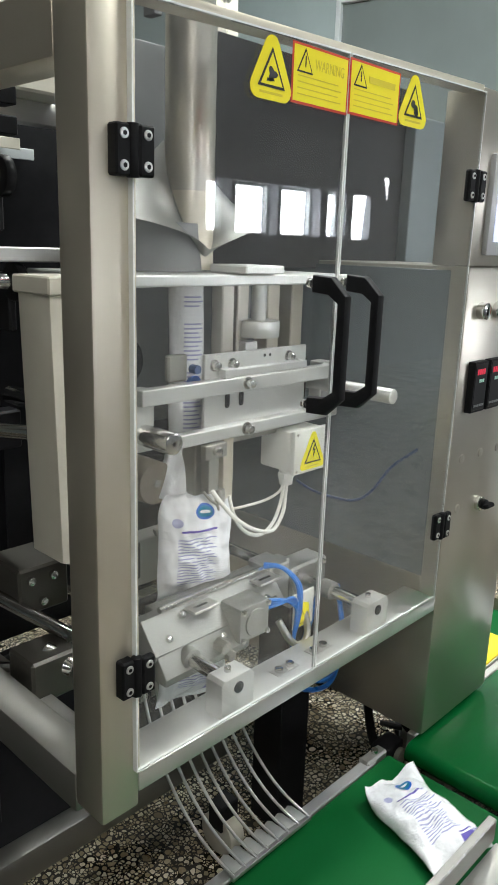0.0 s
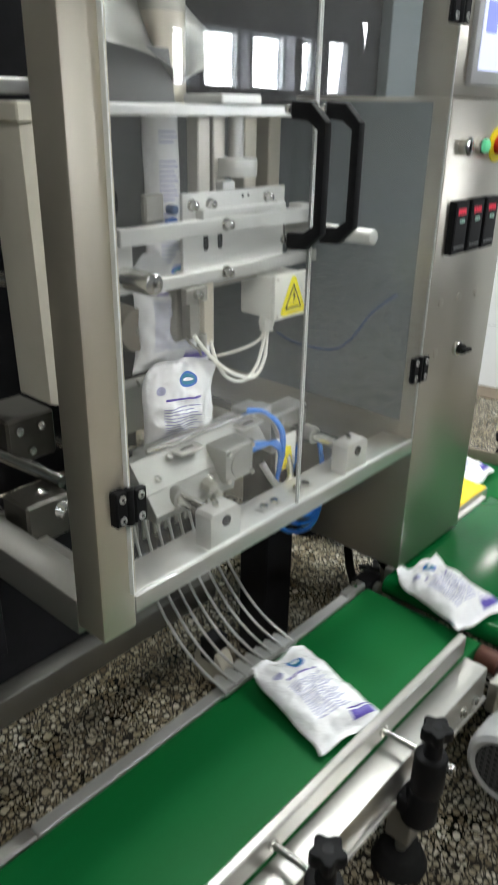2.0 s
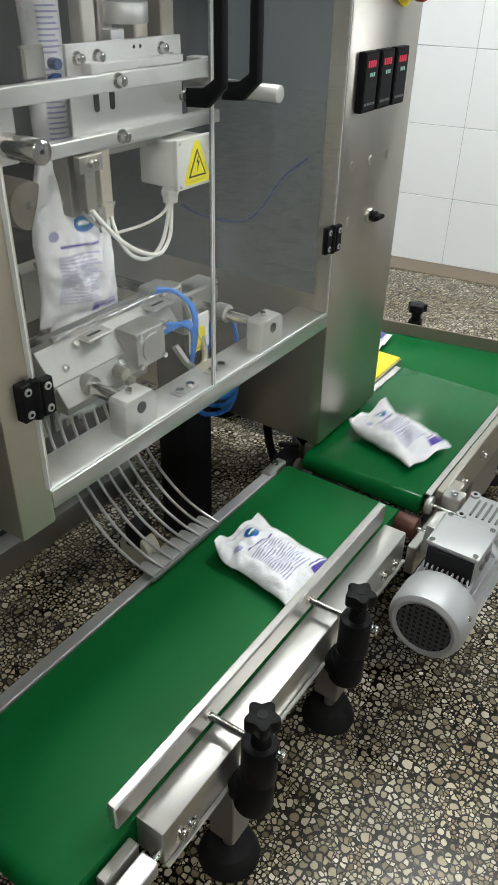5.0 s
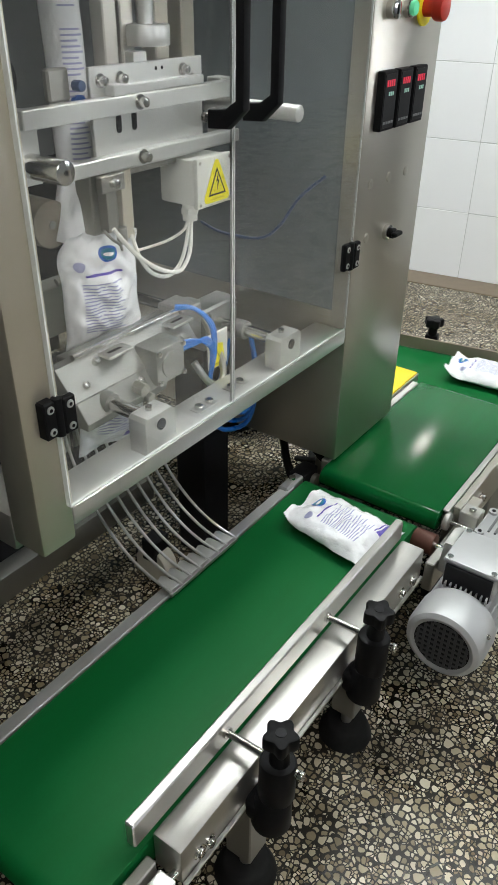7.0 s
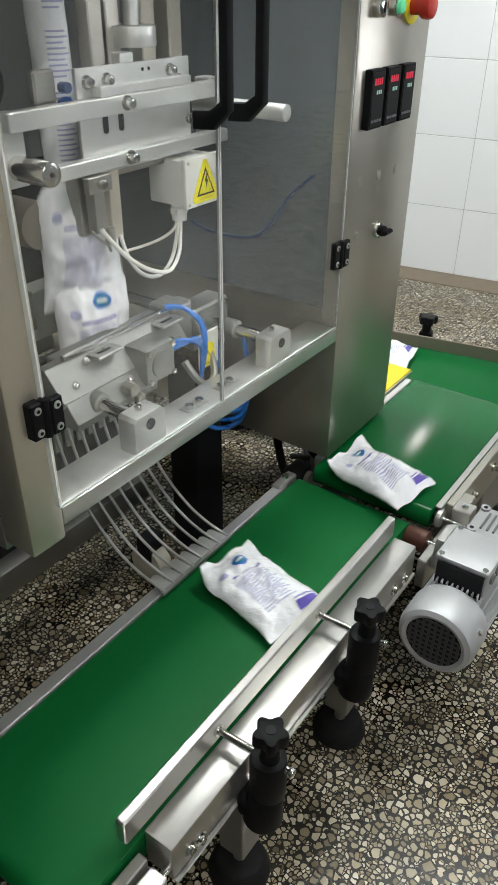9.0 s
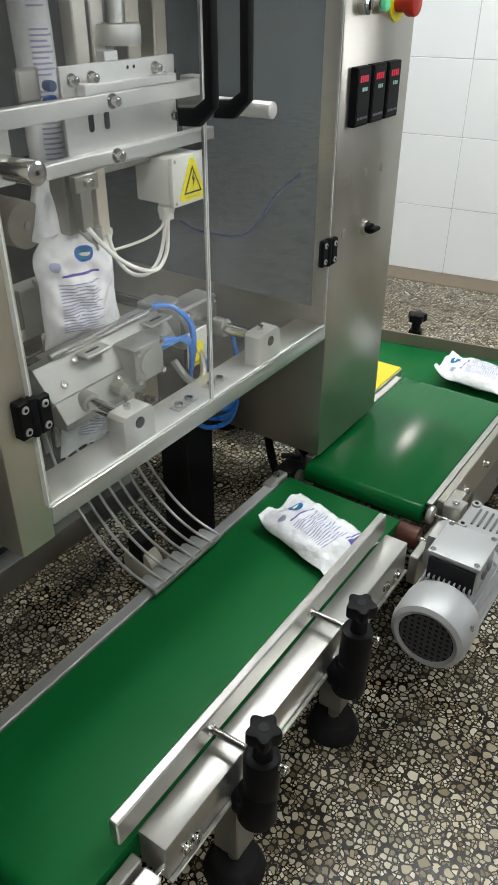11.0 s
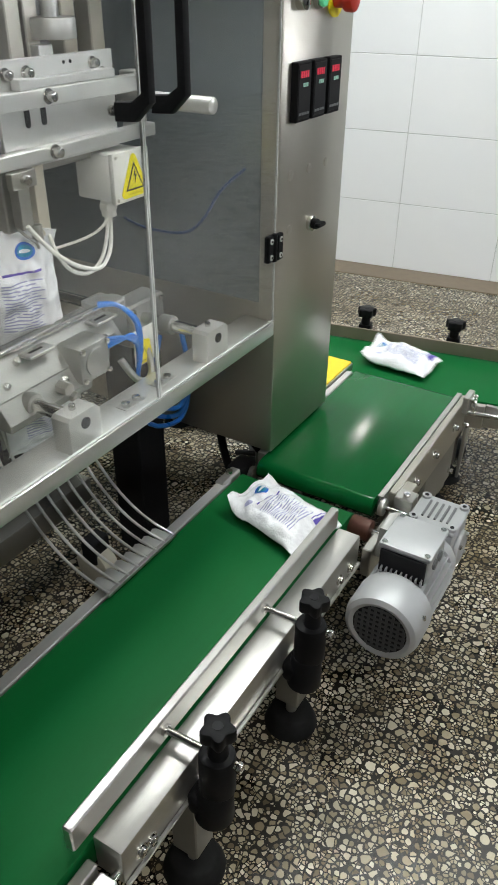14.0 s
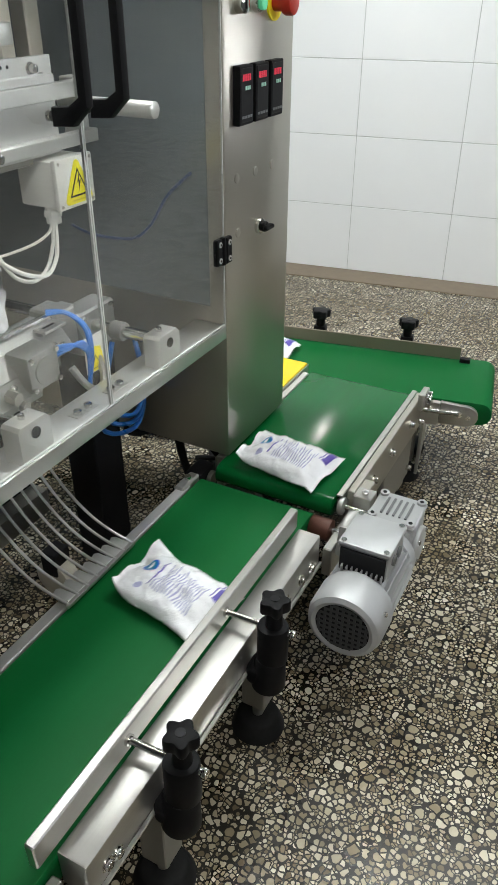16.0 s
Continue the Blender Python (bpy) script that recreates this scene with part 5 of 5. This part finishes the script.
# ---- inside the open side and above the frame ----
def build_side():
    for z, x in ((1.306, 0.052), (1.168, 0.064)):
        t = thing("film_roller", "bright steel roller with black end discs", "roller", "film rollers")
        part("shaft", cyl((-0.42, 0.35, z), (x, 0.35, z), 0.0115, n=22), CHROME, t)
        part("end_cap", cyl((x, 0.35, z), (x + 0.016, 0.35, z), 0.027, n=30, bevel=0.004), BLACK, t)
        part("boss", cyl((x + 0.016, 0.35, z), (x + 0.024, 0.35, z), 0.012, n=20, bevel=0.002), BLACK_PAINT, t)
        part("bracket", box(x + 0.002, x + 0.014, 0.36, 0.46, z - 0.07, z + 0.012, 0.003), BLACK_PAINT, t)
    s = thing("film_cassette", "black film cassette behind the open side", "film holder")
    part("body", box(-0.10, 0.16, 0.62, 0.80, 0.95, 1.13, 0.006), BLACK_PAINT, s)
    for z in (1.405, 1.45):
        part("rail", box(-0.5, 0.20, 0.55, 0.59, z - 0.018, z + 0.010, 0.002), BLACK, s)
    part("rail", box(-0.5, 0.20, 0.545, 0.55, 1.365, 1.382, 0.001), CREAM, s)
    s = thing("drive_cover", "pale grey painted upright drive cover", "cover")
    part("body", prism([(-0.004, 0.84), (0.044, 0.82), (0.044, 1.165), (-0.010, 1.165)], "y", 0.13, 0.20, 0.003), CREAM, s)
    part("cap", box(-0.014, 0.046, 0.125, 0.205, 1.165, 1.186, 0.002), CREAM, s)
    s = thing("side_gear_train", "greasy steel shafts, rods and blocks of the sealing drive", "drive")
    part("block", box(0.07, 0.16, 0.38, 0.48, 0.64, 0.72, 0.004), GREASY, s)
    part("block", box(0.02, 0.10, 0.26, 0.33, 0.56, 0.63, 0.004), GREASY, s)
    part("plate", box(0.12, 0.20, 0.24, 0.30, 0.72, 0.78, 0.002), GREASY, s)
    part("rod", cyl((-0.10, 0.62, 0.952), (0.12, 0.30, 0.95), 0.012, n=18), CHROME, s)
    part("rod", cyl((0.0, 0.62, 0.70), (0.10, 0.28, 0.64), 0.011, n=18), CHROME, s)
    part("rod", cyl((-0.12, 0.50, 0.585), (0.14, 0.24, 0.58), 0.010, n=18), CHROME, s)
    part("knuckle", cyl((0.06, 0.30, 0.62), (0.09, 0.26, 0.60), 0.018, n=18, bevel=0.003), CHROME, s)
    for x, y, z in ((0.09, 0.38, 0.70), (0.13, 0.38, 0.70), (0.11, 0.38, 0.66)):
        bolt((x, y, z), (0, -1, 0), 0.007, 0.008, s)
    part("arm", box(-0.15, 0.10, 0.60, 0.64, 0.99, 1.02, 0.004), GREASY, s)
    part("cross_bar", box(-0.3, 0.2, 0.58, 0.62, 0.86, 0.93, 0.004), BLACK_PAINT, s)
    r = thing("film_reel", "cream-coloured reel of film on a black core", "film reel")
    part("film", cyl((-0.16, 0.60, 0.80), (-0.02, 0.60, 0.80), 0.085, n=40, bevel=0.004), CREAM, r)
    part("core", cyl((-0.165, 0.60, 0.80), (-0.015, 0.60, 0.80), 0.030, n=24), BLACK, r)
    c = thing("feed_tower", "cream painted housing above the frame", "housing")
    part("body", box(0.150, 0.312, 0.55, 0.75, 1.4565, 2.4, 0.004), CREAM, c)
    part("black_drum", cyl((0.055, 0.45, 1.60), (0.055, 0.54, 1.60), 0.060, n=30, bevel=0.006), BLACK, c)
    part("crank", sweep([(0.075, 0.44, 1.590), (0.125, 0.44, 1.596), (0.147, 0.44, 1.64), (0.150, 0.44, 1.79)], 0.009), BLACK, c)
    part("blue_lead", sweep([(0.30, 0.54, 1.86), (0.31, 0.52, 1.80), (0.33, 0.48, 1.76)], 0.003), BLUE_HOSE, c)
    p = thing("door_frame_post", "cream painted upright far behind the machine", "post")
    part("post", box(1.268, 1.320, 1.18, 1.24, 0.0, 3.0, 0.004), CREAM, p)
    h = thing("feed_hopper", "steel feed hopper above the forming tube", "hopper")
    part("bin", box(TX - 0.2, TX + 0.2, TY - 0.2, TY + 0.2, 1.95, 2.45, 0.006), STEEL_V, h)


build_side()


# ---- the filled bags ----
def build_bag(seed, ear, tip):
    """A pillow pouch lying flat: width along x, length along y with the printed band at the front, -y."""
    b = thing("filled_bag", "plump white laminated bag with blue and violet print", "bag", "filled bags")
    W, L, nx, ny = 0.136, 0.196, 36, 46
    side = 0.5 + 0.5 * tip
    def surf(u, v, top):
        # u, v from -1 to 1
        x = u * W / 2 * (1 - 0.10 * (1 - v * v))
        y = v * L / 2 * (1 - 0.03 * (1 - u * u) * (1 if v < 0 else -0.5))
        puff = max(0, 1 - abs(u) ** 2.4) ** 0.62 * max(0, 1 - abs(min(1, abs(v) / 0.90)) ** 2.6) ** 0.7
        if v > 0:
            puff *= 1 - 0.35 * v
        wr = noise.noise(Vector((x * 42, y * 30, seed + (3.1 if top else 8.2)))) * 0.0066 + noise.noise(Vector((x * 95, y * 80, seed + 1.7))) * 0.0036
        wr += (0.22 - abs(noise.noise(Vector((x * 30 + y * 18, y * 22 - x * 16, seed + (5.5 if top else 2.4)))))) * 0.0110
        z = puff * (0.029 if top else -0.017) + wr * (0.35 + puff) * (1 if top else 0.5)
        x += 0.007 * tip * v * v * v
        x += 0.004 * noise.noise(Vector((v * 2.2, seed, 0.4))) * abs(u)
        # the rear seal stands up in two uneven ears
        if v > 0.40:
            k = (v - 0.40) / 0.60
            lift = (ear * (0.35 + 0.65 * side) if u > 0 else ear * (1.0 - 0.65 * side)) * abs(u) ** 1.3
            z += k * k * (lift + 0.006 + 0.006 * math.sin(6 * u + seed))
            y -= k * k * (0.55 * lift + 0.008 * (1 - abs(u)))
            x *= 1 - 0.20 * k * k
        if v < -0.86:
            z -= 0.004 * (abs(v) - 0.86) / 0.14
            z += 0.004 * math.sin(5 * u + 2 * seed) * (abs(v) - 0.86) / 0.14
        return Vector((x, y, z + 0.018 + 0.0004 * (1 if top else -1)))
    def shell(name, material, uv, top=True, lift=0.0, nu=nx, nv=ny, parent=b, label=""):
        bm = bmesh.new()
        u0, u1, v0, v1 = uv
        g = [[bm.verts.new(surf(u0 + (u1 - u0) * i / nu, v0 + (v1 - v0) * j / nv, top) + Vector((0, 0, lift))) for i in range(nu + 1)] for j in range(nv + 1)]
        for j in range(nv):
            for i in range(nu):
                bm.faces.new((g[j][i], g[j][i + 1], g[j + 1][i + 1], g[j + 1][i]))
        return part(name, bm, material, parent, label, smooth=1.2)
    bm = bmesh.new()
    rows = {}
    for top in (True, False):
        rows[top] = [[bm.verts.new(surf(-1 + 2 * i / nx, -1 + 2 * j / ny, top)) for i in range(nx + 1)] for j in range(ny + 1)]
        for j in range(ny):
            for i in range(nx):
                bm.faces.new((rows[top][j][i], rows[top][j][i + 1], rows[top][j + 1][i + 1], rows[top][j + 1][i]))
    rim = [(j, 0) for j in range(ny + 1)] + [(ny, i) for i in range(1, nx + 1)] + [(j, nx) for j in range(ny - 1, -1, -1)] + [(0, i) for i in range(nx - 1, 0, -1)]
    for (j, i), (j2, i2) in zip(rim, rim[1:] + rim[:1]):
        bm.faces.new((rows[True][j][i], rows[True][j2][i2], rows[False][j2][i2], rows[False][j][i]))
    part("pouch", bm, FILM, b, smooth=1.2)
    shell("violet_band", FILM_PURPLE, (0.22, 0.88, -0.87, -0.74), True, 0.0009, 8, 4)
    shell("violet_line", FILM_PURPLE, (0.22, 0.88, -0.71, -0.69), True, 0.0009, 8, 1)
    shell("teal_panel", FILM_TEAL, (-0.82, -0.35, -0.45, 0.35), False, -0.0009, 6, 8)
    def oval(name, material, u0, v0, ru, rv, lift=0.0009, label="", parent=b):
        bm = bmesh.new()
        mid = bm.verts.new(surf(u0, v0, True) + Vector((0, 0, lift)))
        rings = [[bm.verts.new(surf(u0 + ru * s / 3 * math.cos(2 * math.pi * i / 20), v0 + rv * s / 3 * math.sin(2 * math.pi * i / 20), True) + Vector((0, 0, lift))) for i in range(20)] for s in (1, 2, 3)]
        for i in range(20):
            bm.faces.new((mid, rings[0][i], rings[0][(i + 1) % 20]))
            for p, q in zip(rings, rings[1:]):
                bm.faces.new((p[i], p[(i + 1) % 20], q[(i + 1) % 20], q[i]))
        return part(name, bm, material, parent, label, smooth=1.2)
    lg = oval("blue_emblem", FILM_BLUE, 0.14, 0.60, 0.25, 0.135, 0.0010, "blue oval emblem")
    oval("emblem_ring", FILM_TEAL, 0.14, 0.60, 0.19, 0.095, 0.0014, "", lg)
    oval("emblem_bar", FILM, 0.14, 0.60, 0.14, 0.03, 0.0018, "", lg)
    oval("blue_emblem", FILM_TEXT, -0.60, 0.46, 0.13, 0.075, 0.0010, "small pale blue emblem")
    shell("headline", FILM_PURPLE, (-0.50, 0.46, 0.285, 0.320), True, 0.0009, 10, 1)
    for k in range(16):
        v = -0.62 + 0.052 * k
        cut = -0.30 + 0.13 * ((k * 5) % 4)
        shell("text_line", FILM_TEXT, (-0.60, cut - 0.03, v, v + 0.020), True, 0.0010, 10, 1)
        shell("text_line", FILM_TEXT, (cut + 0.02, 0.42 - 0.09 * (k % 3), v, v + 0.020), True, 0.0010, 10, 1)
    return b


FORMS = [build_bag(seed, ear, tip) for seed, ear, tip in ((0.0, 0.022, 0.3), (4.7, 0.018, -0.2), (9.3, 0.026, 0.5))]
PERIOD, FIRST = 1.39, 0.49
EARLY = {-1: 0.06, 1: 0.03, 7: 0.03, 8: 0.045, 9: 0.03}
BAGS = [(FORMS[k % 3] if k < 1 else copy_thing(FORMS[k % 3], pose(0, 0, 0)), FIRST + PERIOD * k - EARLY.get(k, 0.0), k) for k in range(-2, 15)]  # the first three are the forms themselves


def bag_rows(drop, k):
    """Poses of one bag: out of the tube, cut off, down the comb, along three belts."""
    jig = random.Random(100 + k)
    turn, dx = jig.uniform(-5, 5), jig.uniform(-0.006, 0.006)
    end = (0.95 + jig.uniform(-0.12, 0.12), 2.42 + jig.uniform(-0.1, 0.15), 0.012 + 0.004 * (k + 2))
    keys = [
        (-2.80, pose(TX, TY, 2.15, 90, 0, -20)),
        (-2.68, pose(TX, TY, 0.93, 90, 0, -20)),
        (-2.25, pose(TX, TY - 0.012, 0.762, 90, 0, -20)),
        (-1.39, pose(TX, TY - 0.012, 0.762, 90, 0, -20)),
        (-0.92, pose(TX, TY - 0.008, 0.575, 90, 0, -14)),
        (-0.22, pose(TX, TY - 0.008, 0.575, 90, 0, -14)),
        (-0.10, pose(TX, 0.215, 0.495, 74, 0, -11)),
        (-0.03, pose(TX - 0.004, 0.150, 0.410, 46, 0, -11)),
        (0.04, pose(TX - 0.006, 0.050, 0.345, 26, 0, -11)),
        (0.12, pose(TX - 0.006, -0.055, 0.300, 8, 0, -12)),
        (0.22, pose(0.314 + dx, -0.114, 0.2845, 0, 0, -13 + turn)),
        (0.95, pose(0.520 + dx, -0.115, 0.2845, 0, 0, -13 + turn)),
        (1.42, pose(0.655 + dx, -0.115, 0.2950, 0, -1.5, -13 + turn)),
        (1.62, pose(0.742 + dx, -0.120, 0.3015, 0, 0, -12 + turn)),
        (1.80, pose(0.890 + dx, -0.122, 0.3015, 0, 0, -12 + turn)),
        (2.00, pose(1.092 + dx, -0.125, 0.3015, 0, 0, -12 + turn)),
        (2.10, pose(1.210 + dx, -0.128, 0.3005, 0, 3, -8 + turn)),
        (2.21, pose(1.290, -0.135, 0.2790, 0, -3, -2 + turn)),
        (2.32, pose(1.318, -0.110, 0.2755, 0, 0, 0 + turn)),
        (2.50, pose(1.300, -0.005, 0.2755, 0, 0, 3 + turn)),
        (2.90, pose(1.270, 0.155, 0.2755, 0, 0, 6 + turn)),
        (7.10, pose(0.932, 2.010, 0.2755, 0, 0, 6 + turn)),
        (7.45, pose(*end, 0, 0, 20 * turn)),
    ]
    T = [(drop + t, m) for t, m in keys]

    def at(t):
        if t <= T[0][0]:
            return T[0][1]
        if t >= T[-1][0]:
            return T[-1][1]
        for (a, ma), (b, mb) in zip(T, T[1:]):
            if a <= t <= b:
                return ma.lerp(mb, (t - a) / (b - a))
    rows = [(0.0, at(0.0))] + [(t, m) for t, m in T if 0.04 < t < 15.96] + [(16.0, at(16.0))]
    return rows


def motions():
    for ob, drop, k in BAGS:
        walk(ob, bag_rows(drop, k))


motions()
